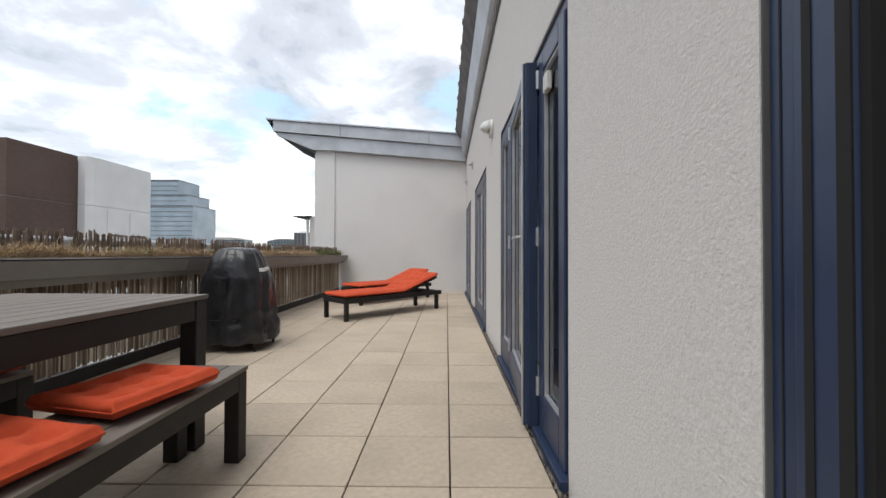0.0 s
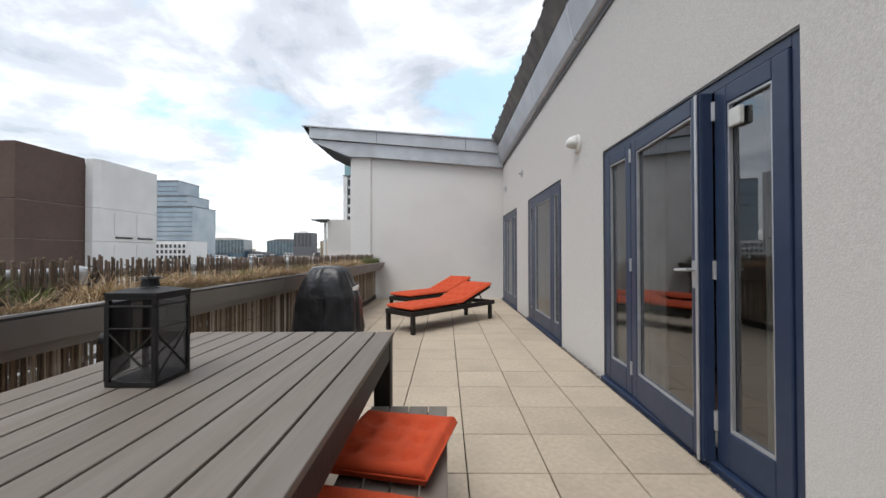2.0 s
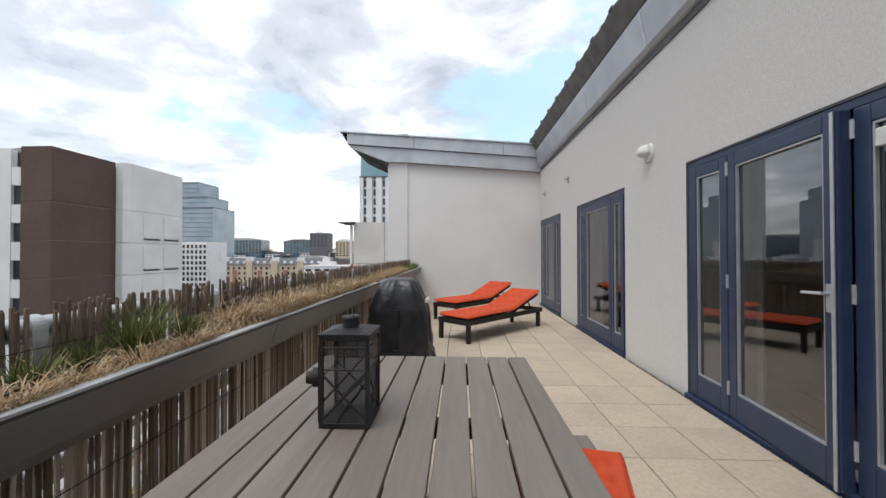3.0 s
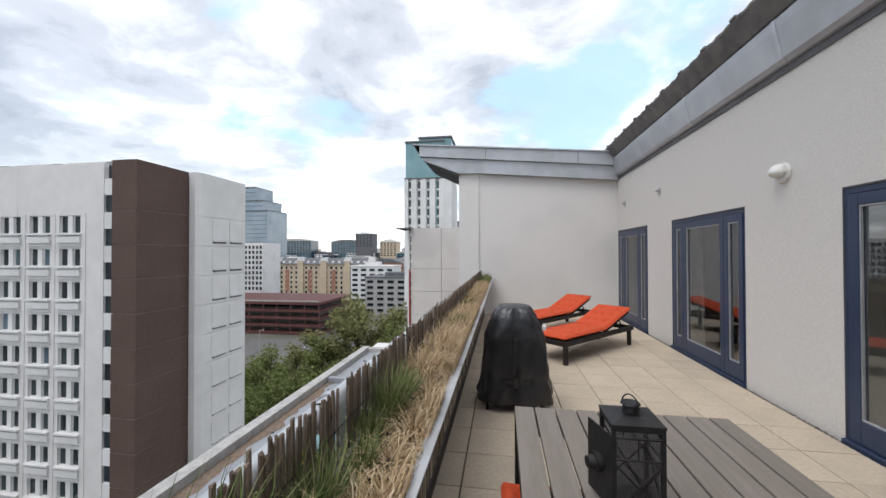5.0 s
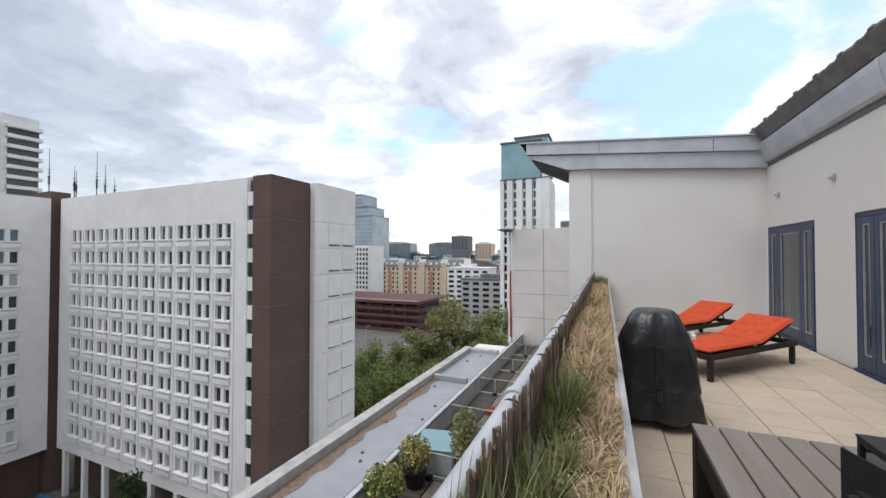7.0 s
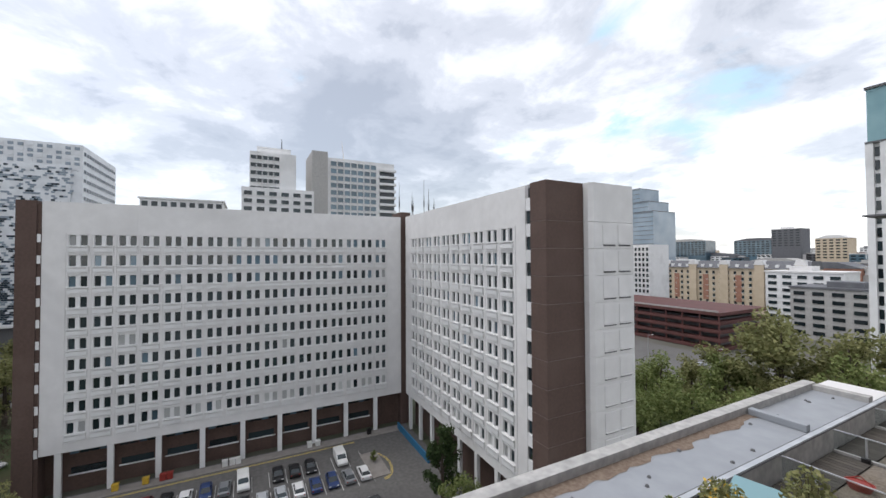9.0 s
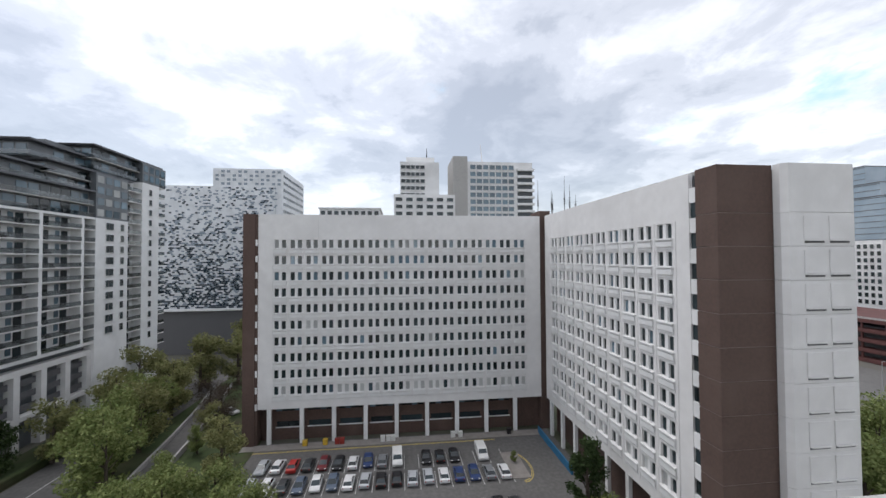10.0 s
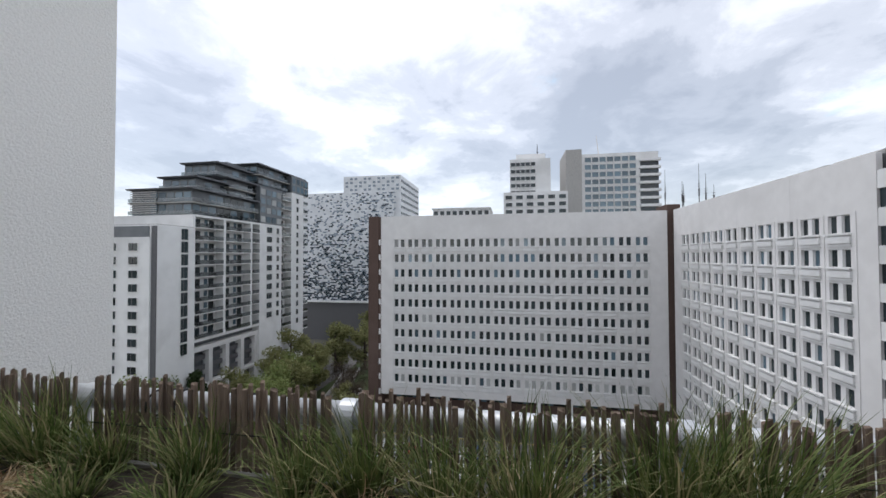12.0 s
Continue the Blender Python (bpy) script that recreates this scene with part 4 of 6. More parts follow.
# ---------------------------------------------------------------- sun loungers
def lounger():
    """Lies along +y from foot to head."""
    e = empty("sun_lounger", "dark wooden sun lounger with orange quilted mattress and raised back", "sun lounger", "sun loungers")
    L, W, h = 1.95, 0.60, 0.32
    for xx in (0, W - 0.045):
        Geo().box(xx, xx + 0.045, 0, L, h - 0.07, h).ob("side_rail", M["darkwood"], e, bevel=0.004)
    for yy in (0.0, L - 0.045):
        Geo().box(0.047, W - 0.047, yy, yy + 0.045, h - 0.07, h - 0.002).ob("end_rail", M["darkwood"], e, bevel=0.004)
    for xx in (0, W - 0.055):
        Geo().box(xx, xx + 0.055, 0.01, 0.065, 0, h - 0.072).ob("leg", M["darkwood"], e, bevel=0.004)
        lg = Geo().box(xx, xx + 0.055, L - 0.13, L - 0.075, 0.03, h - 0.072).ob("leg", M["darkwood"], e, bevel=0.004)
        Geo().tube((xx + 0.01, L - 0.10, 0.04), (xx + 0.045, L - 0.10, 0.04), 0.04, n=18).ob("wheel", M["rubber"], lg)
    for k in range(9):
        yy = 0.08 + k * 0.115
        Geo().box(0.047, W - 0.047, yy, yy + 0.07, h - 0.022, h - 0.004).ob("slat", M["darkwood"], e)
    hinge, ang = 1.12, radians(17.8)

    def up(p):
        x, y, z = p
        if y <= hinge:
            return (x, y, z)
        d = y - hinge
        return (x, hinge + d * math.cos(ang) - (z - h) * math.sin(ang), h + d * math.sin(ang) + (z - h) * math.cos(ang))

    for xx in (0.05, W - 0.085):
        a = [up((xx, hinge, h - .03)), up((xx + .035, hinge, h - .03)), up((xx + .035, hinge + .80, h - .03)), up((xx, hinge + .80, h - .03))]
        b = [up((xx, hinge, h)), up((xx + .035, hinge, h)), up((xx + .035, hinge + .80, h)), up((xx, hinge + .80, h))]
        Geo().hexa(a + b).ob("backrest_rail", M["darkwood"], e)
    for k in range(7):
        d = hinge + 0.03 + k * 0.115
        Geo().hexa([up((.086, d, h - .02)), up((W - .086, d, h - .02)), up((W - .086, d + .06, h - .02)), up((.086, d + .06, h - .02)), up((.086, d, h - .003)), up((W - .086, d, h - .003)), up((W - .086, d + .06, h - .003)), up((.086, d + .06, h - .003))]).ob("backrest_slat", M["darkwood"], e)
    pr = Geo()
    t = up((0.08, hinge + .5, h - .02))
    pr.tube(t, (0.08, 1.75, h - .05), 0.012).tube((W - .08, t[1], t[2]), (W - .08, 1.75, h - .05), 0.012)
    pr.ob("prop", M["darkwood"], e)
    Lm, Wm = 1.93, 0.58
    tf = [(a, b) for a in (0.25, 0.5, 0.75) for b in [0.07 + 0.123 * k for k in range(8)]]

    def bend(p):
        x, y, z = p[0] + W / 2, p[1] + Lm / 2 + 0.005, p[2] + h + 0.006
        return up((x, y, z))

    pad(30, 100, Wm, Lm, 0.075, tf, bend, seed=2.2).ob("mattress", M["orange"], e, smooth=True)
    return e


lo1 = lounger()
AL = math.degrees(math.atan2(1.41, 1.31)) - 90
lo1.matrix_basis = pose(-1.80, 5.78, 0, 0, 0, AL) @ pose(0, 0, 0)
copy_thing(lo1, pose(-1.99, 7.42, 0, 0, 0, AL + 3))


# ---------------------------------------------------------------- lower roof and terraces of this building
structure(Geo().box(-8.6, 9.0, -30, 19.0, GROUND, -3.1).ob("wall_own_block", M["conc"]))
g = Geo()
g.box(-8.50, -8.19, -6.0, 16.7, -3.1, -2.70).box(-8.19, -6.9, 16.4, 16.7, -3.1, -2.74)
structure(g.ob("parapet_coping", M["coping"], bevel=0.012))
g = Geo()
g.box(-8.188, -6.43, -6, 16.39, -3.095, -2.90)
structure(g.ob("low_roof", M["membrane"]))
g = Geo().box(-8.14, -6.9, 12.3, 12.5, -2.898, -2.72)
structure(g.ob("roof_upstand", M["membrane"], bevel=0.02))
# line of leaf mould along the parapet
random.seed(21)
g = Geo()
pts_in, pts_out = [], []
for k in range(90):
    y = -5.5 + k * 0.2
    wob = 0.24 + 0.22 * noise.noise((y * 1.3, 0, 0)) + 0.1 * noise.noise((y * 6, 3, 0))
    pts_in.append([(-8.186, y, -2.894), (-8.186 + max(0.04, wob * 1.25), y, -2.894)])
g.rings(pts_in, closed=False)
structure(g.ob("leaf_litter", M["mud"]))
g = Geo()
for _ in range(22):
    x, y, r = random.uniform(-8.0, -6.8), random.uniform(2, 16), random.uniform(0.03, 0.06)
    g.tube((x, y, -2.898), (x, y, -2.86), r, r * 0.6, 8)
structure(g.ob("roof_fixings", M["soffit"]))
structure(Geo().box(-6.42, -6.30, -6, 19.1, -3.095, -2.46).ob("terrace_kerb", M["coping"], bevel=0.006))
structure(Geo().box(-6.445, -6.285, -6, 19.1, -2.457, -2.435).ob("kerb_capping", M["soffit"]))
structure(Geo().box(-6.40, -6.30, -6, 19.1, -2.432, -2.41).ob("kerb_trim", M["zinc"]))
structure(Geo().box(-6.30, -2.80, -6, 19.15, -3.098, -2.96).ob("lower_terrace", M["deckdark"]))
DIV = [4.5, 6.95, 9.4, 11.85, 14.4, 16.9]
for k, y0 in enumerate(DIV):
    y1 = DIV[k + 1] if k < len(DIV) - 1 else 19.1
    e = empty("terrace_divider", "low glass divider with slim posts between lower terraces", "divider", "terrace dividers")
    Geo().box(-6.28, -3.0, y0, y0 + 0.012, -2.89, -2.47).ob("glass_panel", M["clear"], e)
    Geo().box(-6.28, -3.0, y0 - .008, y0 + 0.020, -2.468, -2.452).ob("cap", M["alu"], e)
    Geo().box(-6.28, -3.0, y0 - .03, y0 + .04, -2.955, -2.90).ob("kerb", M["coping"], e)
    for xx in (-5.77, -4.4, -3.1):
        p = Geo().box(xx, xx + .03, y0 - .05, y0 - .02, -2.955, -2.45).ob("post", M["alu"], e)
        Geo().box(xx - .05, xx + .08, y0 - .13, y0 - .032, -2.955, -2.86).ob("foot", M["iron"], p, label="black ballast foot")
    deck = empty("deck_panel", "weathered dark timber decking on the lower terrace", "decking", "deck panels")
    n = int((y1 - y0 - .2) / .145)
    for q in range(n):
        Geo().box(-6.27, -5.66, y0 + .1 + q * .145, y0 + .235 + q * .145, -2.955, -2.925).ob("board", M["boards"], deck)
    tagged(Geo().box(-5.63, -2.85, y0 + .1, y1 - .1, -2.957, -2.935).ob("shingle_bed", M["shingle"]), kind="structure")


def shrub(x, y, z, r, h, leafmat, label, seed, pot=True, flowers=False):
    e = empty("potted_shrub", label, "shrub", "potted shrubs", pose(x, y, z))
    if pot:
        Geo().rings([[(a * math.cos(t * .3927), a * math.sin(t * .3927), zz) for t in range(16)] for a, zz in ((.16, 0), (.22, .32), (.24, .32), (.24, .36), (.2, .36))]).ob("pot", M["iron"], e)
    rr = random.Random(seed)
    g, st = Geo(), Geo()
    for _ in range(14):
        a = rr.uniform(0, 6.28)
        p = (r * .7 * math.cos(a) * rr.random(), r * .7 * math.sin(a) * rr.random(), .3 + h * rr.uniform(.5, .95))
        st.tube((0, 0, .3), p, .012, .004, 5)
    for _ in range(1100):
        a, b, q = rr.uniform(0, 6.28), rr.uniform(-1, 1), rr.random() ** .45
        c = math.sqrt(1 - b * b)
        p = Vector((r * q * c * math.cos(a), r * q * c * math.sin(a), .3 + h * .5 + h * .5 * q * b))
        s = rr.uniform(.025, .05)
        u = Vector((rr.gauss(0, 1), rr.gauss(0, 1), rr.gauss(0, 1))).normalized()
        w = u.orthogonal().normalized()
        g.face([p - u * s, p + w * s * .5, p + u * s, p - w * s * .5], 1 if flowers and rr.random() < .12 else 0)
    st.ob("stems", M["bark"], e)
    g.ob("foliage", [leafmat, M["yellowbox"]], e)
    return e


shrub(-5.9, 6.55, -2.96, .33, .7, M["leaf2"], "yellow-green potted shrub on the lower terrace", 1, flowers=True)
shrub(-5.1, 7.2, -2.96, .33, 1.1, M["leaf2"], "olive bushy potted shrub on the lower terrace", 2)
shrub(-6.0, 5.6, -2.96, .36, .6, M["leaf1"], "yellow-flowering potted shrub on the lower terrace", 3, flowers=True)
e = empty("covered_storage_box", "pale storage box with sloping green lid on the lower terrace", "storage box", m=pose(-5.75, 7.3, -2.96, 0, 0, 12))
Geo().box(-.35, .35, -.25, .25, 0, .5).ob("body", M["white"], e, bevel=.02)
Geo().hexa([(-.4, -.3, .5), (.4, -.3, .5), (.4, .3, .5), (-.4, .3, .5), (-.4, -.3, .54), (.4, -.3, .54), (.4, .3, .68), (-.4, .3, .68)]).ob("lid", M["teal"], e, bevel=.015)
e = empty("red_basket", "small red plastic basket on the lower terrace", "basket", m=pose(-5.45, 10.3, -2.94))
Geo().rings([[(a * math.cos(t * .3927), a * .8 * math.sin(t * .3927), zz) for t in range(16)] for a, zz in ((.15, 0), (.2, .14), (.21, .14), (.19, .12))]).ob("bowl", M["redpaint"], e)
Geo().tube((-.18, 0, .14), (0, 0, .26), .01).tube((0, 0, .26), (.18, 0, .14), .01).ob("grip", M["redpaint"], e)

# annex wall beyond the lower terrace
annex = empty("annex_building", "pale panelled annex wall beyond the lower terrace", "building")
g = Geo()
zs = [GROUND, -20, -10, -2.95, -1.6, -0.42, 0.75, 2.86]
for a, b in zip(zs, zs[1:]):
    for x0, x1 in ((-6.87, -5.29), (-5.28, -3.2)):
        Geo().box(x0 + .006, x1 - .006, 19.15, 26, a + .008, b - .008).ob("cladding_panel", M["annex"], annex)
Geo().box(-6.83, -3.2, 19.19, 25.9, GROUND, 2.84).ob("wall", M["soffit"], annex)
Geo().tube((-6.93, 19.1, -2.6), (-6.93, 19.1, 0.72), .045, n=10).ob("red_pipe", M["redpaint"], annex, label="red painted riser pipe")
Geo().tube((-7.02, 19.3, -3), (-7.02, 19.3, 2.75), .07, n=10).ob("white_pipe", M["white"], annex)
Geo().box(-7.6, -6.75, 18.9, 20.5, 2.80, 2.86).ob("canopy", M["soffit"], annex)
e = empty("air_handling_unit", "grey rooftop air handling unit on the annex", "air unit", m=pose(-4.1, 20.5, 2.87))
Geo().box(-.5, .6, -.4, .4, 0, .42).ob("casing", M["alu"], e, bevel=.02)
Geo().box(-.45, .55, -.42, -.40, .08, .36).ob("grille", M["soffit"], e)

# ---------------------------------------------------------------- ground, car park, roads
structure(Geo().box(-3200, 2200, -2200, 3200, GROUND - 1, GROUND).ob("ground", M["ground"]))
structure(Geo().box(-86.5, -30, -29, 33, GROUND, GROUND + .02).ob("car_park", M["asphalt"]))
structure(Geo().box(-180, -30, -66, -55, GROUND, GROUND + .03).ob("road_south", M["asphalt"]))
structure(Geo().box(-200, -20, 120, 160, GROUND, GROUND + .03).ob("road_north", M["asphalt"]))
structure(Geo().box(-85.9, -83.4, -32, 31, GROUND + .02, GROUND + .14).ob("pavement", M["paving"]))
structure(Geo().box(-150, -30, -54.8, -29.2, GROUND, GROUND + .1).ob("verge_south", M["verge"]))
structure(Geo().box(-130, -30, -75, -66.2, GROUND, GROUND + .1).ob("verge_far", M["verge"]))
structure(Geo().box(-80, 10, 50, 119, GROUND, GROUND + .1).ob("verge_north", M["verge"]))
lane = [(-70, -43.6), (-78, -44.7), (-91, -46.3), (-105, -48.5), (-125, -53)]
for w0, w1, z0, z1, nm, mm in ((-2.2, 2.2, .11, .13, "lane", "asphalt"), (2.21, 2.6, .0, 1.3, "lane_wall", "coping"), (-2.6, -2.21, .0, 1.0, "lane_wall_far", "coping")):
    g = Geo()
    g.rings([[(x, y + w0, GROUND + z0), (x, y + w1, GROUND + z0), (x, y + w1, GROUND + z1), (x, y + w0, GROUND + z1)] for x, y in lane])
    structure(g.ob(nm, M[mm]))
structure(Geo().box(-100, -52, -67.6, -66.3, GROUND, GROUND + 1.6).ob("hedge", M["verge"], bevel=.3))
g = Geo()
for k in range(18):
    y = -26.4 + k * 2.72
    for x in (-72.2, -78.6):
        g.box(x, x + 5.0, y - .05, y + .05, GROUND + .024, GROUND + .028)
g.box(-120, -35, -60.6, -60.45, GROUND + .034, GROUND + .038)
structure(g.ob("bay_markings", M["paintline"]))
g = Geo().box(-82.9, -82.75, -30, 20, GROUND + .024, GROUND + .028).box(-82.6, -82.45, -30, 20, GROUND + .024, GROUND + .028)
for k in range(10):
    a, b = math.radians(-90 + k * 18), math.radians(-90 + (k + 1) * 18)
    for r in (3.0, 3.3):
        g.face([(-72 + r * 1.5 * math.sin(a), 21.5 + r * math.cos(a) * .8, GROUND + .03), (-72 + (r + .15) * 1.5 * math.sin(a), 21.5 + (r + .15) * math.cos(a) * .8, GROUND + .03), (-72 + (r + .15) * 1.5 * math.sin(b), 21.5 + (r + .15) * math.cos(b) * .8, GROUND + .03), (-72 + r * 1.5 * math.sin(b), 21.5 + r * math.cos(b) * .8, GROUND + .03)])
structure(g.ob("yellow_lines", M["yellowline"]))
structure(Geo().box(-77, -68, 19.6, 23, GROUND + .02, GROUND + .15).ob("planted_island", M["paving"], bevel=.05))


# ---------------------------------------------------------------- parked cars
def car(colour, rough=0.35, van=False, label=""):
    """Stands on z = 0, nose towards +x."""
    e = empty("parked_van" if van else "parked_car", label, "van" if van else "car", "parked cars")
    pm = mat("car_paint_" + label.split()[0], colour, tuple(v * 0.9 for v in colour), 1, rough, 0.1, spec=0.6)
    L, W = (4.9, 1.85) if van else (4.3, 1.76)
    H = 1.95 if van else 1.46
    if van:
        side = [(-2.4, .3), (2.3, .3), (2.42, .75), (2.2, 1.05), (1.55, 1.2), (0.95, 1.86), (0.6, 1.95), (-2.3, 1.95), (-2.42, 1.7)]
    else:
        side = [(-2.1, .28), (2.05, .28), (2.14, .55), (2.0, .78), (1.15, .92), (-1.75, .98), (-2.12, .85), (-2.16, .5)]
    g = Geo()
    rows = []
    for s, sc, in ((-1, .93), (-.96, 1.0), (.96, 1.0), (1, .93)):
        rows.append([(x * (0.985 + .015 * sc), s * W / 2, .28 + (z - .28) * (sc if z > .6 else 1)) for x, z in side])
    g.rings(rows)
    body = g.ob("body", pm, e, bevel=.03)
    if van:
        Geo().hexa([(1.02, -.78, 1.25), (1.55, -.8, 1.25), (1.55, .8, 1.25), (1.02, .78, 1.25), (.75, -.74, 1.84), (1.02, -.74, 1.84), (1.02, .74, 1.84), (.75, .74, 1.84)]).ob("windscreen", M["glassdark"], e)
    else:
        cab = Geo()
        a, b = [(-1.8, -.76, .95), (1.2, -.76, .90), (1.2, .76, .90), (-1.8, .76, .95)], [(-1.25, -.60, H - .03), (.38, -.60, H - .03), (.38, .60, H - .03), (-1.25, .60, H - .03)]
        cab.hexa(a + b)
        cab.ob("glasshouse", M["glassdark"], e, bevel=.04)
        rf = Geo().hexa([(-1.32, -.62, H - .045), (.42, -.62, H - .045), (.42, .62, H - .045), (-1.32, .62, H - .045), (-1.1, -.54, H + .01), (.25, -.54, H + .01), (.25, .54, H + .01), (-1.1, .54, H + .01)])
        for s in (-1, 1):
            for x0, x1, t0, t1 in ((-1.84, -1.72, -1.3, -1.2), (-.35, -.25, -.33, -.25), (1.13, 1.25, .34, .44)):
                rf.hexa([(x0, s * .775 - .012, .93), (x1, s * .775 - .012, .93), (x1, s * .775 + .012, .93), (x0, s * .775 + .012, .93), (t0, s * .61 - .012, H - .03), (t1, s * .61 - .012, H - .03), (t1, s * .61 + .012, H - .03), (t0, s * .61 + .012, H - .03)])
        rf.ob("roof", pm, e)
    for s in (-1, 1):
        Geo().box(2.0, 2.13, s * .62 - .16, s * .62 + .16, .58, .72).ob("headlight", M["white"], e, bevel=.02)
        Geo().box(-2.17, -2.1, s * .66 - .1, s * .66 + .1, .62, .82).ob("tail_light", M["redpaint"], e, bevel=.015)
        for x in (-1.3, 1.32):
            w = Geo().tube((x, s * (W / 2 - .19), .32), (x, s * (W / 2 + .005), .32), .32, n=18).ob("wheel", M["rubber"], e)
            Geo().tube((x, s * (W / 2 + .004), .32), (x, s * (W / 2 + .02), .32), .2, .18, 14).ob("rim", M["alu"], w)
    return e


COL = {"silver": (.42, .44, .46), "white": (.72, .72, .72), "charcoal": (.045, .047, .05), "slate": (.09, .12, .17), "black": (.012, .012, .014), "navy": (.02, .045, .14), "red": (.42, .03, .025), "maroon": (.15, .02, .025), "grey": (.2, .21, .22)}
protos = {k: car(c, label=k + " parked hatchback in a marked bay") for k, c in COL.items()}
protos["van"] = car((.74, .74, .72), van=True, label="white parked van in a marked bay")
near = "silver white charcoal slate white slate white silver black black silver silver white navy navy grey white".split()
far = "silver white red charcoal maroon black white navy grey van - black black black - van".split()
used = set()
rnd = random.Random(4)


def park(kind, x, y, turn):
    m = pose(x, y, GROUND + .02, 0, 0, turn + rnd.uniform(-2.5, 2.5))
    if kind in used:
        copy_thing(protos[kind], m)
    else:
        used.add(kind)
        protos[kind].matrix_basis = m


for i, k in enumerate(near):
    park(k, -69.9 + rnd.uniform(-.25, .25), -25.0 + i * 2.72, rnd.choice((0, 180)))
for i, k in enumerate(far):
    if k != "-":
        park(k, -76.2 + rnd.uniform(-.25, .25), -25.0 + i * 2.72, rnd.choice((0, 180)))
for k, x, y, t in (("silver", -60, 12.5, 0), ("black", -60.5, 15.3, 0), ("charcoal", -60.4, 18, 180), ("white", -95, -62, 85), ("white", -104, -42, 60), ("silver", -80, 141, 90), ("white", -66, 146, 90)):
    park(k, x, y, t)

# ---------------------------------------------------------------- office block: west wing and near wing
def plate(us, vs, x0, x1, holes):
    """One board in the plane of y and z with rectangular holes; us, vs are its grid lines."""
    g, at = Geo(), {}

    def v(i, j, x):
        if (i, j, x) not in at:
            at[i, j, x] = len(g.v)
            g.v.append((x, us[i], vs[j]))
        return at[i, j, x]

    solid = {(i, j) for i in range(len(us) - 1) for j in range(len(vs) - 1)} - set(holes)
    for i, j in solid:
        ring = ((i, j), (i + 1, j), (i + 1, j + 1), (i, j + 1))
        g.f += [tuple(v(a, b, x1) for a, b in ring), tuple(v(a, b, x0) for a, b in reversed(ring))]
        for q, (di, dj) in enumerate(((0, -1), (1, 0), (0, 1), (-1, 0))):
            if (i + di, j + dj) not in solid:
                a, b = ring[q], ring[(q + 1) % 4]
                g.f.append((v(*a, x0), v(*b, x0), v(*b, x1), v(*a, x1)))
    g.m = [0] * len(g.f)
    return g


def window_mesh(w, h, panes, depth=0.35):
    """Frame round two panes with a broad mullion, and the parts below it; faces +x, z = 0 at the head."""
    pw, gap = panes
    o, i = gap / 2 + pw, gap / 2
    fr = plate([-o, -o + .045, -i - .045, i + .045, o - .045, o], [-h, -h + .05, -.05, 0], -depth + .05, -depth + .16, [(1, 1), (3, 1)]).mesh("window", [M["conc2"]])
    return fr, (("mullion", Geo().box(-depth + .161, -depth + .30, -i, i, -h, 0).mesh("mullion", [M["conc2"]])),
                ("sill", Geo().box(.002, .30, -w / 2 - .16, w / 2 + .16, -h - .20, -h - .02).mesh("sill", [M["conc2"]])),
                ("spandrel", Geo().box(.002, .20, -w / 2 - .12, w / 2 + .12, -h - 1.02, -h - .36).mesh("spandrel", [M["conc2"]])),
                ("string_course", Geo().box(.002, .12, -w / 2 - .16, w / 2 + .16, -h - 1.32, -h - 1.20).mesh("string_course", [M["conc2"]])))


def pane_mesh(h, panes, glass, depth=0.35):
    """One pane, its middle at y = 0."""
    return Geo().box(-depth, -depth + .05, -panes[0] / 2 - .02, panes[0] / 2 + .02, -h, 0).mesh("pane", [glass])


ROWS, PITCH, HEAD, WH = 10, 3.42, 5.5, 1.8
office = empty("office_block", "pale concrete slab office block with paired windows on columns", "office building")


def office_facade(length, pitch, n, first, ww):
    """Concrete grid in the plane x = 0, y from 0 to length; openings for n bays."""
    g = Geo()
    zb, zt = -29.95, 10.85
    last_y = first + (n - 1) * pitch
    for z0, z1 in [(HEAD, zt)] + [(HEAD - (k + 1) * PITCH if k < ROWS - 1 else zb, HEAD - k * PITCH - WH) for k in range(ROWS)]:
        nj = max(1, round(length / 12.2)) if z1 == zt else 1
        for q in range(nj):
            g.box(-.5, 0, length * q / nj + .015 * (q > 0), length * (q + 1) / nj, z0 + .012, z1)
    for k in range(ROWS):
        z1, z0 = HEAD - k * PITCH, HEAD - k * PITCH - WH
        cuts = [0] + [v for i in range(n) for v in (first + i * pitch - ww / 2, first + i * pitch + ww / 2)] + [length]
        for a, b in zip(cuts[::2], cuts[1::2]):
            g.box(-.5, -.004, a, b, z0, z1 + .012)
    for i in range(n + 1):
        c = first + (i - .5) * pitch
        if 0 < c < length:
            g.box(.001, .07, c - .12, c + .12, zb + 1, HEAD + .25)
    return g


def fill_windows(base, frame_mesh, panes, n, first, pitch, rr):
    # sky: panes with a painted blue reflection, commonest in the top three rows
    dark, blind, sky = (pane_mesh(WH, panes, M[q]) for q in ("glassdark", "blind", "glassblue"))
    c = (panes[0] + panes[1]) / 2
    for k in range(ROWS):
        for i in range(n):
            w = share("window", frame_mesh[0], office, base @ pose(0, first + i * pitch, HEAD - k * PITCH))
            for nm, me in frame_mesh[1]:
                share(nm, me, w, Matrix())
            for s in (-c, c):
                q = rr.random()
                share("pane", blind if q < (.5 if k == ROWS - 1 else .03) else (sky if q > (.78 if k < 3 else .95) else dark), w, pose(0, s, 0))


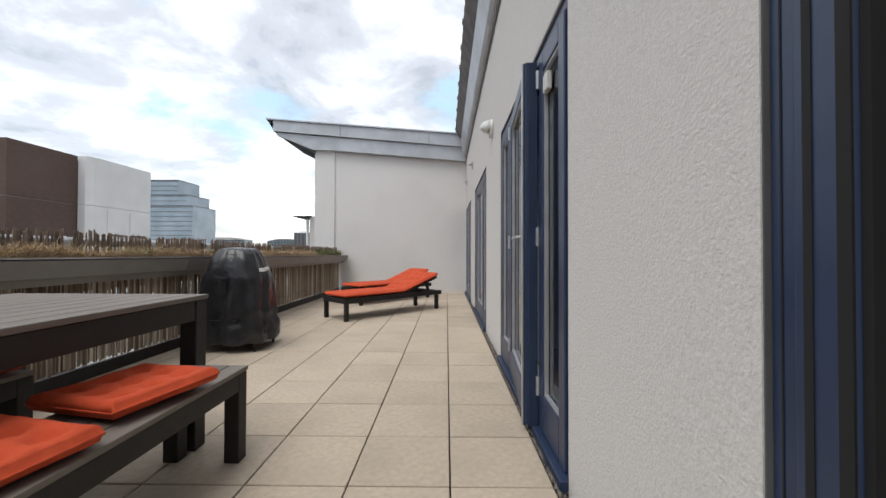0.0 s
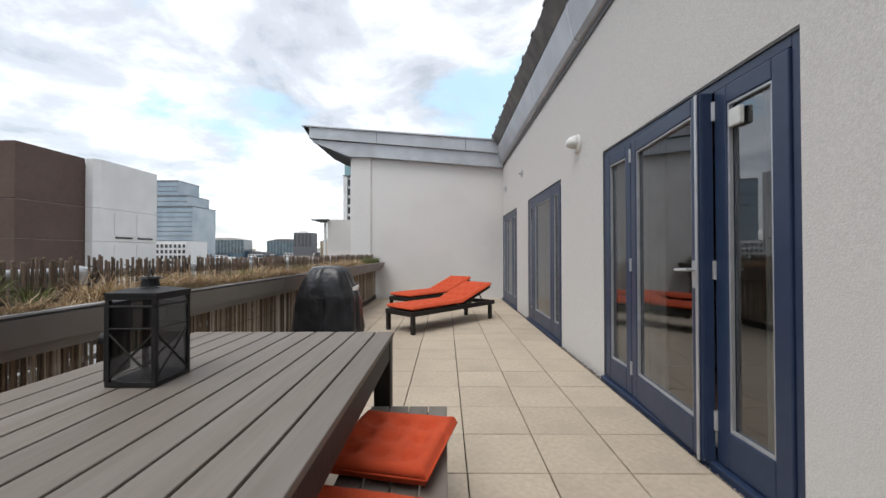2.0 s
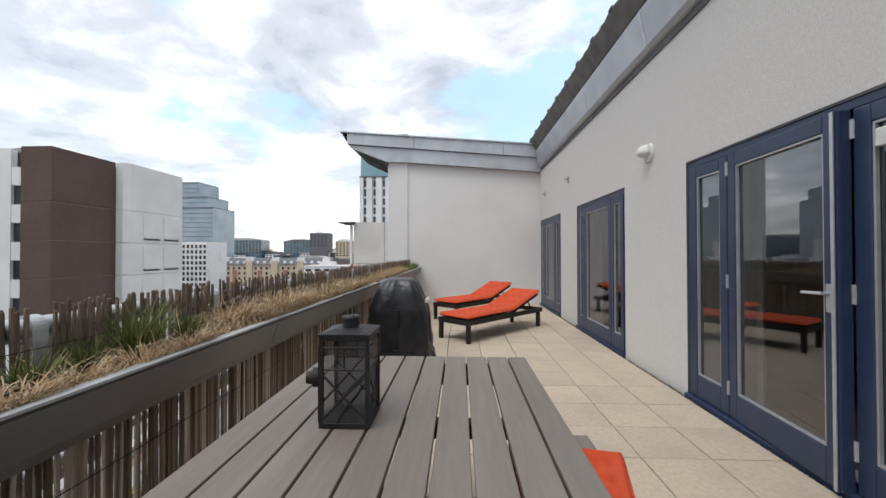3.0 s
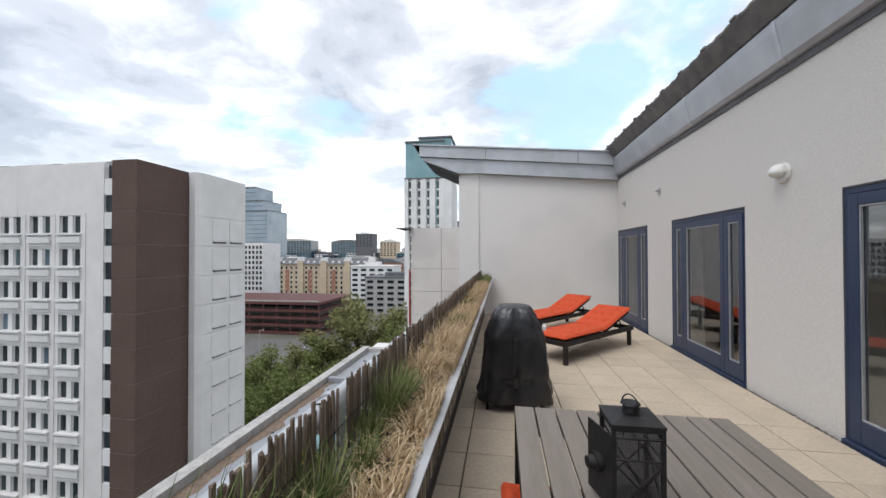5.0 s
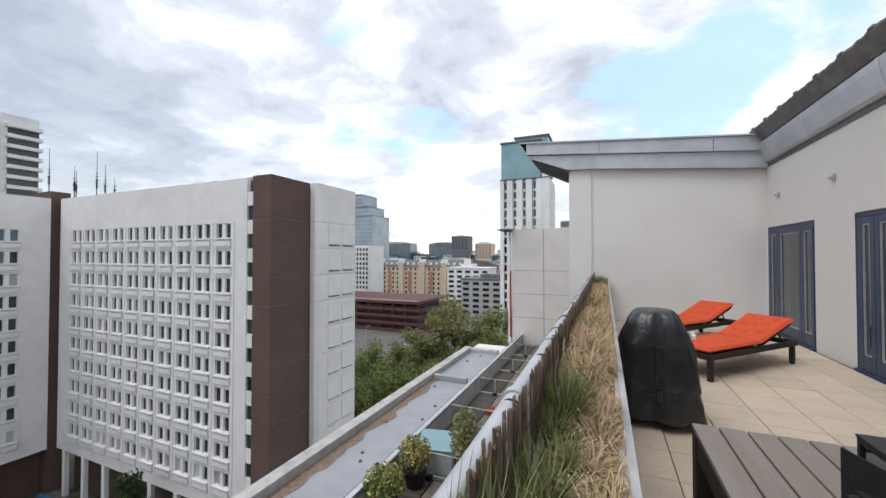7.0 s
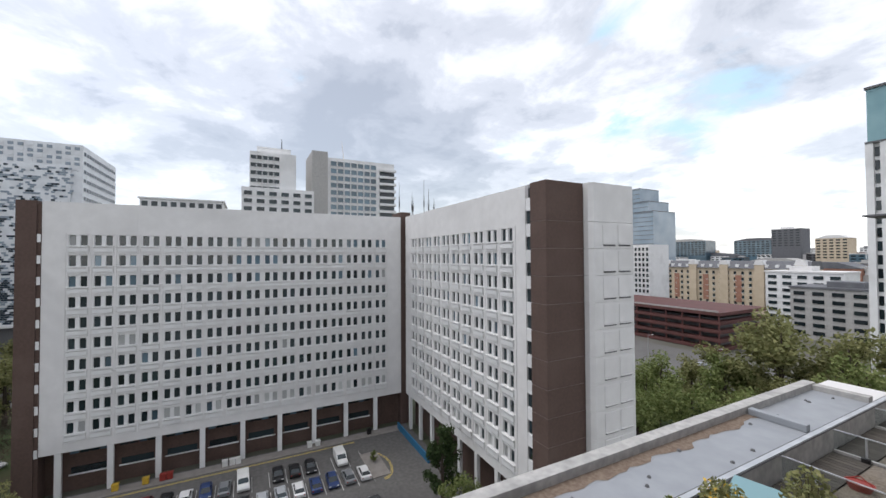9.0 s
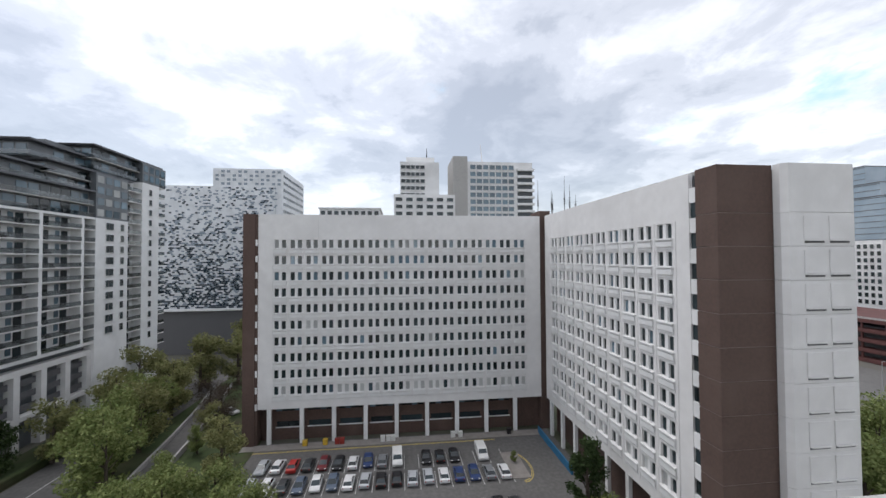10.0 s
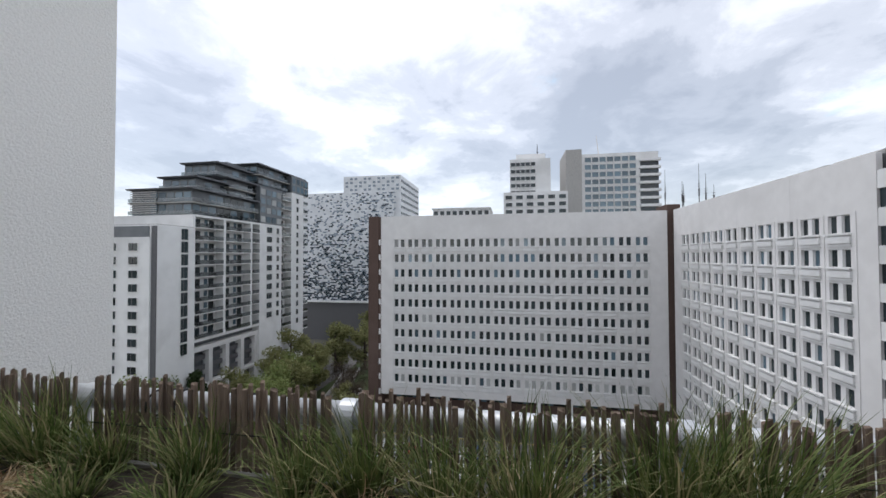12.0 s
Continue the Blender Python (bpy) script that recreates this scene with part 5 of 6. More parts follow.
# west wing, facing the camera along x
XB = -86.0
m_west = Matrix.Translation((XB, -29.4, 0))
fa = office_facade(61.2, 3.246, 17, 4.42, 2.38).ob("facade_west_wing", M["conc"], office)
fa.matrix_basis = m_west
rr = random.Random(31)
fill_windows(m_west, window_mesh(2.38, WH, (.92, .54)), (.92, .54), 17, 4.42, 3.246, rr)
g = Geo()
g.box(-104, -86.6, -29.4, 31.8, -29.9, 10.7).box(-104, -88.5, -29.4, 31.8, GROUND, -29.9)
g.ob("core_west_wing", M["soffit"], office)
for q in ((-100, -85.6, -32.3, -29.9, GROUND, 10.85), (-92, -86.3, 31.85, 34.4, GROUND, 12.1), (-100, -85.9, -29.88, -29.43, GROUND, 10.3)):
    Geo().box(*q).ob("brown_pier", M["brick"], office, label="dark brown brick pier")
Geo().box(-88.49, -88.3, -29.4, 31.8, GROUND, -29.95).ob("undercroft_wall", M["brick"], office)
g = Geo()
for k in range(11):
    g.box(-85.88, -85.75, -29.86, -29.45, HEAD - k * PITCH - 1.3, HEAD - k * PITCH - .0)
g.ob("pier_slots", M["conc2"], office)
for i in range(9):
    y0 = -27.1 + i * 6.6
    Geo().box(XB - .55, XB + .02, y0 - .42, y0 + .42, GROUND, -29.96).ob("column", M["conc2"], office)
    if i < 8:
        for q in range(4):
            Geo().box(-88.28, -88.2, y0 + .8 + q * 1.3, y0 + 1.98 + q * 1.3, -31.2, -30.05).ob("ground_floor_window", M["glassblue"] if (i + q) % 3 == 0 else M["glassdark"], office)
        Geo().box(-88.28, -88.2, y0 + 1.0, y0 + 5.6, -34.5, -33.4).ob("ground_floor_window", M["glassdark"], office)
        Geo().box(-88.28, -88.1, y0 + .7, y0 + 5.9, -34.75, -34.55).ob("ground_floor_sill", M["conc2"], office)
for y, c in ((-19.5, "yellowbox"), (-15.4, "yellowbox"), (-13.0, "redpaint"), (-12.0, "redpaint"), (-3.6, "white"), (-2.4, "white"), (-1.4, "white"), (11.4, "white"), (13.0, "white"), (23.8, "iron")):
    e = empty("wheelie_bin", {"yellowbox": "yellow grit bin", "redpaint": "red plastic barrier stack", "white": "pale waste bin", "iron": "dark waste bin"}[c] + " standing under the office block", "bin", "bins under the block", pose(-84.7, y, GROUND + .14))
    Geo().box(-.4, .4, -.45, .45, 0, 1.0).ob("body", M[c], e, bevel=.06)
    Geo().hexa([(-.44, -.5, 1.0), (.44, -.5, 1.0), (.44, .5, 1.0), (-.44, .5, 1.0), (-.4, -.46, 1.1), (.4, -.46, 1.16), (.4, .46, 1.16), (-.4, .46, 1.1)]).ob("lid", M[c], e)

# near wing, its windows facing the car park
XC0, XC1, YC = -85.2, -42.2, 32.7
fc = office_facade(XC1 - XC0, 3.76, 10, 5.05, 2.62).ob("facade_near_wing", M["conc"], office)
fc.matrix_basis = Matrix(((0, 1, 0, XC0), (-1, 0, 0, YC), (0, 0, 1, 0), (0, 0, 0, 1)))
fill_windows(fc.matrix_basis.copy(), window_mesh(2.62, WH, (1.02, .58)), (1.02, .58), 10, 5.05, 3.76, rr)
g = Geo().box(XC0, XC1, YC + .6, 46.0, -29.9, 10.7).box(XC0, XC1, YC + 2.5, 46.0, GROUND, -29.9).box(XC1, -38.3, YC + .8, 46, GROUND, 10.6)
g.ob("core_near_wing", M["soffit"], office)
g = Geo().box(XC0, -43, YC + 2.3, YC + 2.5, GROUND, -29.95)
g.ob("undercroft_wall", M["brick"], office)
for i in range(8):
    x0 = -83 + i * 5.6
    Geo().box(x0 - .4, x0 + .4, YC - .02, YC + .55, GROUND, -29.96).ob("column", M["conc2"], office)
lev = [10.85] + [HEAD + .35 - k * PITCH for k in range(12)] + [GROUND]
for a, b in zip(lev, lev[1:]):
    Geo().prism([(-40.4, 32.0), (-37.55, 32.0), (-37.55, 38.25), (-38.2, 38.25), (-38.2, 33.5), (-40.4, 33.5)], "z", b + .11, a).ob("brick_panel", M["brick"], office)
g = Geo().box(-40.35, -37.62, 32.06, 33.4, GROUND, 10.8).box(-38.15, -37.62, 33.4, 38.2, GROUND, 10.8)
g.ob("brick_backing", M["brickline"], office)
for k in range(13):
    z1 = 9.2 - k * PITCH
    Geo().box(-42.19, -40.42, 32.75, 33.4, z1 - PITCH + 1.75, z1).ob("stair_panel", M["conc2"], office)
    Geo().box(-42.19, -40.42, 32.95, 33.4, z1 - PITCH, z1 - PITCH + 1.75).ob("stair_window", M["glassdark"], office)
g = Geo()
for a, b in zip(lev, lev[1:]):
    a2, b2 = a, b + .035
    g = Geo()
    g.prism([(-37.5, 38.26), (-36.75, 38.26), (-36.3, 38.75), (-36.3, 46.2), (-36.7, 46.65), (-44, 46.65), (-44, 46), (-37.5, 46)], "z", b2, a2)
    ep = g.ob("end_panel", M["conc"], office)
    if a < 9 and b > GROUND:
        for y0 in (40.3, 43.2):
            Geo().box(-36.299, -36.22, y0, y0 + 2.45, b + .75, a - .35).ob("relief_panel", M["conc"], ep)
            Geo().box(-36.299, -36.05, y0 + .1, y0 + 2.35, b + .55, b + .66).ob("ledge", M["conc"], ep)
            # dark strip as wide as the ledge paints the shade beneath it
            Geo().box(-36.299, -36.27, y0 + .1, y0 + 2.35, b + .34, b + .549).ob("vent_slot", M["soffit"], ep)
roofp = Geo()
roofp.box(-80, -44, 38, 44, 10.7, 11.0)
for k in range(5):
    x0 = -76 + k * 7
    n = 10
    roofp.prism([(36.2 + 3.0 * math.cos(math.pi * i / n), 10.8 + .75 * math.sin(math.pi * i / n)) for i in range(n + 1)], "x", x0, x0 + 5.2)
roofp.ob("roof_plant", M["coping"], office, label="pale vaulted rooflights")
for k, (x, y, h) in enumerate(((-90, 33, 9.0), (-88.5, 36, 5.5), (-87.2, 35.2, 6), (-87.5, 38.5, 9.5), (-88, 40, 7.5), (-87, 41, 5))):
    e = empty("roof_mast", "thin steel antenna mast on the office roof", "antenna", "roof masts", pose(x, y, 11.0))
    Geo().tube((0, 0, 0), (0, 0, h), .09, .03, 6).ob("pole", M["iron"], e)
    aerial = Geo()
    for q in range(3):
        aerial.box(-.5, .5, -.04, .04, h * .45 + q * .55, h * .45 + q * .55 + .08).box(-.12, .12, -.12, .12, h * .3 + q * .5, h * .3 + q * .5 + .35)
    aerial.ob("aerial", M["iron"], e)
structure(Geo().box(-84.5, -68, 30.3, 30.6, GROUND, GROUND + 1.4).ob("site_hoarding", M["bluetarp"]))


# ---------------------------------------------------------------- other buildings
def grid_building(name, label, x0, x1, y0, y1, z1, wallm, panem, face, cols, rows, w, h, z_first, z_pitch, u0=None, u1=None, roofm=None, z0=None, category="building"):
    """A block with window openings that stand as own panes, set between raised bands, on one or more faces."""
    z0 = GROUND if z0 is None else z0
    e = empty(name, label, category)
    Geo().box(x0, x1, y0, y1, z0, z1).ob("wall", wallm, e)
    if roofm:
        Geo().box(x0 - .5, x1 + .5, y0 - .5, y1 + .5, z1, z1 + .5).ob("roof", roofm, e)
    me = Geo()
    me.box(0, .05, -w / 2, w / 2, -h, 0, 1)
    me.box(0, .28, -w / 2 - .12, -w / 2, -h - .12, .12, 0).box(0, .28, w / 2, w / 2 + .12, -h - .12, .12, 0).box(0, .28, -w / 2, w / 2, 0, .12, 0).box(0, .34, -w / 2 - .12, w / 2 + .12, -h - .25, -h, 0)
    me = me.mesh("window", [wallm, panem])
    for f in face:
        a, b = (y0, y1) if f in "EW" else (x0, x1)
        if u0 is not None and f == face[0]:
            a, b = u0, u1
        for i in range(cols if f == face[0] else max(2, int(cols * abs((y1 - y0) if f in "EW" else (x1 - x0)) / max(1, abs(b - a) if f == face[0] else abs((y1 - y0) if face[0] in "EW" else (x1 - x0)))))):
            nc = cols if f == face[0] else max(2, int(cols * abs((y1 - y0) if f in "EW" else (x1 - x0)) / max(1, abs((y1 - y0) if face[0] in "EW" else (x1 - x0)))))
            u = a + (b - a) * (i + .5) / nc
            for k in range(rows):
                z = z_first - k * z_pitch
                m = {"E": pose(x1 + .01, u, z), "N": pose(u, y1 + .01, z, 0, 0, 90), "S": pose(u, y0 - .01, z, 0, 0, -90)}[f]
                share("window", me, e, m)
    return e


# flats with balconies along the south side
apt = empty("apartment_block", "large pale apartment block with stacked balconies and grey glazed penthouses", "apartment building")
YP = -75.7


def apt_wall(*q):
    return Geo().box(*q).ob("wall", M["conc2"], apt)


apt_wall(-106.6, -82.0, -100, YP - 2.3, GROUND, 12.0)            # behind the balconies
apt_wall(-82.6, -81.9, YP - 2.29, YP, -20.6, 12.0)               # white side wall of the balconies
apt_wall(-81.99, -81.9, -100, YP - 2.3, -20.6, 12.0)
apt_wall(-117.9, -106.61, -100, YP + .25, GROUND, 12.0)          # wall with two columns of windows
apt_wall(-123.7, -117.91, -100, YP - 2.3, GROUND, 24.2)
apt_wall(-131.5, -123.71, -100, YP + .25, GROUND, 24.3)
apt_wall(-134.8, -131.51, -100, YP - 2.0, GROUND, 30.0)
apt_wall(-80.7, -70.9, -90, -74.0, GROUND, 8.6)                  # stair block in front
apt_wall(-79.0, -70.2, -104, -75.2, GROUND, 5.9)
Geo().box(-71.1, -70.6, -75.19, -74.05, GROUND, 8.3).ob("recessed_joint", M["soffit"], apt, label="dark recessed vertical joint")
Geo().box(-80.69, -71.2, -90.5, -74.3, 8.605, 8.75).ob("coping", M["coping"], apt)
Geo().box(-78.8, -70.7, -104, -76.0, 5.91, 8.3).ob("top_glazing", M["darkpanel"], apt, label="grey glazed top storey")
# dark fill paints the shaded recess between stair block and main block
Geo().box(-81.89, -80.71, -80, -76.2, GROUND, 8.3).ob("recessed_joint", M["soffit"], apt)
# balconies of the main face
FLOOR = [12.0 - 3.06 * (k + 1) for k in range(10)]
bays = ((-91.8, -82.65), (-102.6, -92.75), (-106.55, -103.45))
for x in (-92.7, -103.4):
    Geo().box(x, x + .85, YP - 2.29, YP + .1, -18.6, 11.5).ob("balcony_fin", M["conc2"], apt)
Geo().box(-106.6, -82.61, YP - 2.29, YP + .12, 11.51, 12.05).ob("balcony_head", M["conc2"], apt)
Geo().box(-106.6, -81.9, YP - 2.29, YP + .15, -19.3, -18.61).ob("balcony_foot", M["conc2"], apt)
rr = random.Random(14)


def balconies(a, b, floors, y, depth):
    w = b - a
    slab = Geo().box(0, w, -depth, .25, -.2, 0).mesh("balcony_slab", [M["conc"]])
    front = Geo().box(0.02, w - .02, .18, .22, .10, 1.0).mesh("balustrade", [M["balcony_glass"]])
    bar = Geo().box(0.02, w - .02, .16, .24, 1.0, 1.08).mesh("hand_rail", [M["iron"]])
    door = Geo().box(-.85, .85, -.07, 0, 0, 2.35).mesh("balcony_door", [M["glassdark"]])
    sash = Geo().box(-.55, .55, -.07, 0, .9, 2.35).mesh("balcony_window", [M["glassblue"]])
    seat = Geo().box(-.5, .5, 0, .5, 0, .45).box(-.5, .5, 0, .1, .45, .9).mesh("balcony_seat", [M["iron"]])
    for z in floors:
        m = pose(a, y, z)
        share("balcony", slab, apt, m)
        f = share("balustrade", front, apt, m)
        share("hand_rail", bar, f, pose(0, 0, 0))
        for q in range(max(1, int(w / 4.4))):
            u = a + w * (q + .5) / max(1, int(w / 4.4))
            share("balcony_door", door, apt, pose(u - .7, y - depth + .08, z))
            share("balcony_window", sash, apt, pose(u + 1.1, y - depth + .08, z))
            if rr.random() < .4:
                share("balcony_seat", seat, apt, pose(u + rr.uniform(-1, 1), y - 1.0, z))


for a, b in bays:
    balconies(a, b, FLOOR[:-1] + [-18.6], YP, 2.3)
balconies(-123.6, -118.0, [21.0 - 3.06 * k for k in range(16)], YP, 2.3)
balconies(-134.7, -131.6, [27.2 - 3.06 * k for k in range(18)], YP, 2.0)
# windows
def sash_mesh(w, h):
    g = Geo().box(0, .06, -w / 2, w / 2, -h, 0, 1)
    g.box(0, .16, -w / 2 - .1, -w / 2, -h, 0, 0).box(0, .16, w / 2, w / 2 + .1, -h, 0, 0).box(0, .22, -w / 2 - .1, w / 2 + .1, -h - .12, -h, 0).box(0, .13, -w * .12, -w * .07, -h, 0, 2)
    return g.mesh("window", [M["conc"], M["glassdark"], M["soffit"]])


wide, slim, tall, low_w = sash_mesh(2.7, 1.75), sash_mesh(1.35, 1.75), sash_mesh(1.9, 2.5), sash_mesh(2.3, 1.6)
for k in range(10):
    z = 11.0 - k * 2.98
    share("window", wide, apt, pose(-111.2, YP + .26, z, 0, 0, 90))
    share("window", slim, apt, pose(-115.6, YP + .26, z, 0, 0, 90))
    share("window", tall, apt, pose(-77.7, -73.99, 8.1 - k * 2.95, 0, 0, 90))
    for y in (-79.2, -84.6, -90.0):
        share("window", low_w, apt, pose(-70.19, y, 4.6 - k * 2.93))
for k in range(15):
    share("window", slim, apt, pose(-127.3, YP + .26, 22.6 - k * 3.06, 0, 0, 90))
# arcade under the balconies
for i in range(5):
    x = -106.55 + i * 5.9
    Geo().box(x, x + 1.3, YP - 2.29, YP - .3, GROUND, -21.9).ob("arcade_pier", M["conc"], apt)
Geo().box(-106.6, -81.9, YP - 2.29, YP - .3, -21.9, -20.7).ob("arcade_beam", M["conc"], apt)
Geo().box(-106.6, -81.9, YP - 2.29, YP - .31, -31.2, -30.3).ob("arcade_beam", M["conc"], apt)
# dark sheet puts the shade of the deep arcade into its colour
Geo().box(-106.5, -82, YP - 2.29, YP - 2.1, GROUND, -18.7).ob("arcade_back", M["darkpanel"], apt, label="dark sheet painting the shade behind the arcade")
for i in range(4):
    for q in range(3):
        Geo().box(-105.2 + i * 5.9, -100.8 + i * 5.9, YP - 1.4, YP - 1.3, -29.6 + q * 2.6, -28.3 + q * 2.6).ob("arcade_panel", M["soffit"], apt)


# stepped penthouses with thin projecting roofs
def penthouse(x0, x1, y1, z0, z1, depth, storeys=1, roof=True):
    p = Geo().box(x0, x1, y1 - depth, y1, z0, z1).ob("penthouse", M["darkpanel"], apt, label="grey glazed penthouse storey")
    if roof:
        Geo().prism([(x0 - .6, z1 + .003), (x1 + 1.5, z1 + .003), (x1 + 1.9, z1 + .3), (x1 + 1.5, z1 + .42), (x0 - .6, z1 + .42)], "y", y1 - depth, y1 + 1.7).ob("roof_slab", M["slate"], p, label="thin dark overhanging roof slab")
    hs = (z1 - z0) / storeys
    for q in range(storeys):
        za = z0 + q * hs
        if q:
            Geo().box(x0, x1 + 1.2, y1 - depth, y1 + 1.4, za - .25, za).ob("floor_slab", M["coping"], p)
        Geo().box(x0, x1 + 1.1, y1 + 1.28, y1 + 1.32, za + .1, za + 1.05).ob("balustrade", M["balcony_glass"], p)
        Geo().box(x1 + 1.08, x1 + 1.12, y1 - depth, y1 + 1.27, za + .1, za + 1.05).ob("balustrade", M["balcony_glass"], p)
        n = max(2, int((x1 - x0) / 2.6))
        for i in range(n):
            xa = x0 + (x1 - x0) * i / n
            if rr.random() < .75:
                Geo().box(xa + .2, xa + (x1 - x0) / n - .15, y1 + .005, y1 + .07, za + .25, za + hs - .5).ob("pane", M["glassblue"] if rr.random() < .5 else M["glassdark"], p)
        for i in range(max(2, int(min(depth, 12) / 2.4))):
            ya = y1 - .3 - i * 2.4
            Geo().box(x1 + .005, x1 + .07, ya - 2.0, ya, za + .25, za + hs - .5).ob("pane", M["glassblue"], p)
    return p


p1 = penthouse(-106.4, -83.0, YP - 1.4, 12.06, 18.3, 17.5, 2)
for k in range(11):
    Geo().box(-81.7, -81.55, -93.6, -86.0, 12.5 + k * .52, 12.7 + k * .52).ob("louvre", M["coping"], p1)
penthouse(-96.0, -85.6, YP - 2.6, 18.73, 21.7, 10)
penthouse(-121.0, -96.1, YP - 2.4, 18.73, 23.6, 12, 2)
penthouse(-108.0, -93.3, YP - 3.6, 24.03, 27.2, 10)
penthouse(-133.5, -108.1, YP - 1.9, 24.31, 30.3, 12, 2)
Geo().box(-107, -99, YP - 11, YP - 5.0, 27.63, 29.3).ob("roof_plant", M["darkpanel"], apt)
Geo().box(-117.85, -106.65, YP - 1.4, YP + .2, 12.01, 23.5).ob("clad_bay", M["darkpanel"], apt, label="grey clad upper storeys")
for k in range(4):
    for q in range(4):
        Geo().box(-117.4 + q * 2.75, -115.3 + q * 2.75, YP + .205, YP + .27, 12.5 + k * 2.85, 14.3 + k * 2.85).ob("pane", M["glassblue"] if (k + q) % 3 else M["blind"], apt)
Geo().box(-134.8, -123.75, YP - 1.89, YP + .2, 24.31, 30.2).ob("clad_bay", M["darkpanel"], apt)
for k in range(2):
    for q in range(4):
        Geo().box(-134.2 + q * 2.7, -132.4 + q * 2.7, YP + .205, YP + .27, 25.0 + k * 2.7, 26.9 + k * 2.7).ob("pane", M["glassblue"], apt)

# speckled panel building
cube = empty("panelled_building", "white building speckled with dark blue diamond panels", "building")
Geo().box(-200, -169, -100, -52, GROUND, 31.8).ob("lower_wall", M["cubew"], cube)
Geo().box(-205, -169.6, -77, -49.2, GROUND, 39.4).ob("upper_wall", M["cubew"], cube)
rr = random.Random(9)
g = Geo()
for r in range(76):
    z = 31.4 - r * 0.66
    for c in range(48):
        y = -99.6 + c * 1.0 + (0.5 if r % 2 else 0)
        t = r / 76
        east = c / 48
        cloudy = 0.22 * noise.noise((c * .12, r * .12, 2.0))
        dens = min(.93, max(.02, .04 + .62 * t + .34 * east * (1 - .5 * t) + cloudy))
        if rr.random() < dens:
            g.box(-168.99, -168.9 + .06 * rr.random(), y, y + .94, z - .6, z, 2 if rr.random() < .22 + .6 * t else 1)
for r in range(5):
    for c in range(12):
        y = -76 + c * 2.25
        g.box(-169.58, -169.45, y, y + 1.3, 37.6 - r * 1.7, 38.6 - r * 1.7, 1 if (r + c) % 3 else 0)
for r in range(9):
    for c in range(14):
        x = -203.5 + c * 2.4
        g.box(x, x + 1.4, -49.2 + .01, -49.05, 36.2 - r * 3.0, 37.4 - r * 3.0, 2)
tagged(g.ob("facade_panels", [M["cubew"], M["cubem"], M["cubed"]], cube), kind="stuff")
Geo().box(-200, -167, -100, -50, -19.6, -18.9).ob("canopy", M["conc2"], cube)
# ground storey in shade, painted as a dark sheet before the wall
Geo().box(-168.99, -168.5, -100, -50, GROUND, -19.61).ob("ground_storey", M["soffit"], cube, label="dark sheet painting the shaded ground storey")

# towers behind the office block
t1 = grid_building("residential_tower", "slim white residential tower with a curved balcony corner", -176, -160, 0.4, 16.6, 41.5, M["conc2"], M["glassdark"], "E", 5, 9, 2.1, 1.5, 40.0, 2.9, u0=.8, u1=10.5)
Geo().box(-174, -164, 3, 15, 41.5, 44.5).ob("plant_room", M["conc2"], t1)
Geo().tube((-168, 12, 44.5), (-168, 12, 49.5), .25, .1, 6).ob("mast", M["iron"], t1)
t1b = grid_building("residential_podium", "white lower tower with dark recessed balconies", -172, -158, -2.2, 23.0, 27.6, M["conc2"], M["glassdark"], "E", 6, 8, 2.6, 1.5, 26.2, 2.9)
t2 = grid_building("slab_tower", "white slab tower with green-blue glazing and balcony stacks", -180, -160, 28.6, 57.0, 42.2, M["conc2"], M["glassblue"], "E", 7, 9, 2.3, 1.9, 40.8, 2.95, u0=29.6, u1=49.0)
Geo().box(-178, -159.4, 22.5, 28.6, GROUND, 44.2).ob("lift_core", M["coping"], t2, label="grey concrete lift core")
bs = Geo().box(0, 1.6, 0, 7.4, 0, 1.0).mesh("balcony", [M["conc2"]])
bd = Geo().box(.02, .1, .4, 7.0, -1.9, 0).mesh("balcony_recess", [M["glassdark"]])
for k in range(10):
    share("balcony", bs, t2, pose(-160, 50.0, 38.4 - k * 2.95))
    share("balcony_recess", bd, t2, pose(-160, 50.0, 38.3 - k * 2.95))
Geo().tube((-168, 37, 42.2), (-168, 36, 52), .3, .12, 6).ob("mast", M["conc"], t2)
grid_building("low_white_block", "low white block with a band of dark square windows", -180, -160, -32, -8, 21.6, M["conc2"], M["glassdark"], "E", 9, 2, 1.7, 1.9, 20.8, 3.2, roofm=M["conc2"])

# north side: tower with glass crown, buff brick mansions, red parking decks, glass offices
tw = empty("crowned_tower", "tall pale tower with teal glass crown", "tower")
X0, X1, Y0 = -38.6, -20.8, 140.0
g = Geo()
for k in range(6):
    xx = X0 + k * (X1 - X0) / 5
    g.box(xx - (1.1 if 0 < k < 5 else .1), xx + (1.1 if 0 < k < 5 else .1) + (1.2 if k == 0 else 0) - (0 if k < 5 else 1.4) + (1.4 if k == 5 else 0), Y0 - .5, Y0 + .4, GROUND, 30.0)
g.box(X0, X1, Y0 + .4, Y0 + 18, GROUND, 29.9).box(X1 - 2.4, X1, Y0 - .55, Y0 + .4, GROUND, 31.5)
g.ob("wall_ribs", M["conc2"], tw)
for k in range(5):
    xx = X0 + k * (X1 - X0) / 5
    for r in range(19):
        Geo().box(xx + 1.4, xx + 2.4, Y0 + .3, Y0 + .38, 28.6 - r * 3.4 - 2.4, 28.6 - r * 3.4).ob("window", M["glassdark"], tw)
for r in range(19):
    Geo().box(X0 + 9.2, X0 + 12.4, Y0 + .2, Y0 + .39, 28.8 - r * 3.4 - 2.9, 28.8 - r * 3.4).ob("window", M["teal"], tw)
Geo().box(X0 + .3, X1 - 3, Y0 - .2, Y0 + 16, 30.05, 43.4).ob("crown", M["teal"], tw, label="teal glass crown")
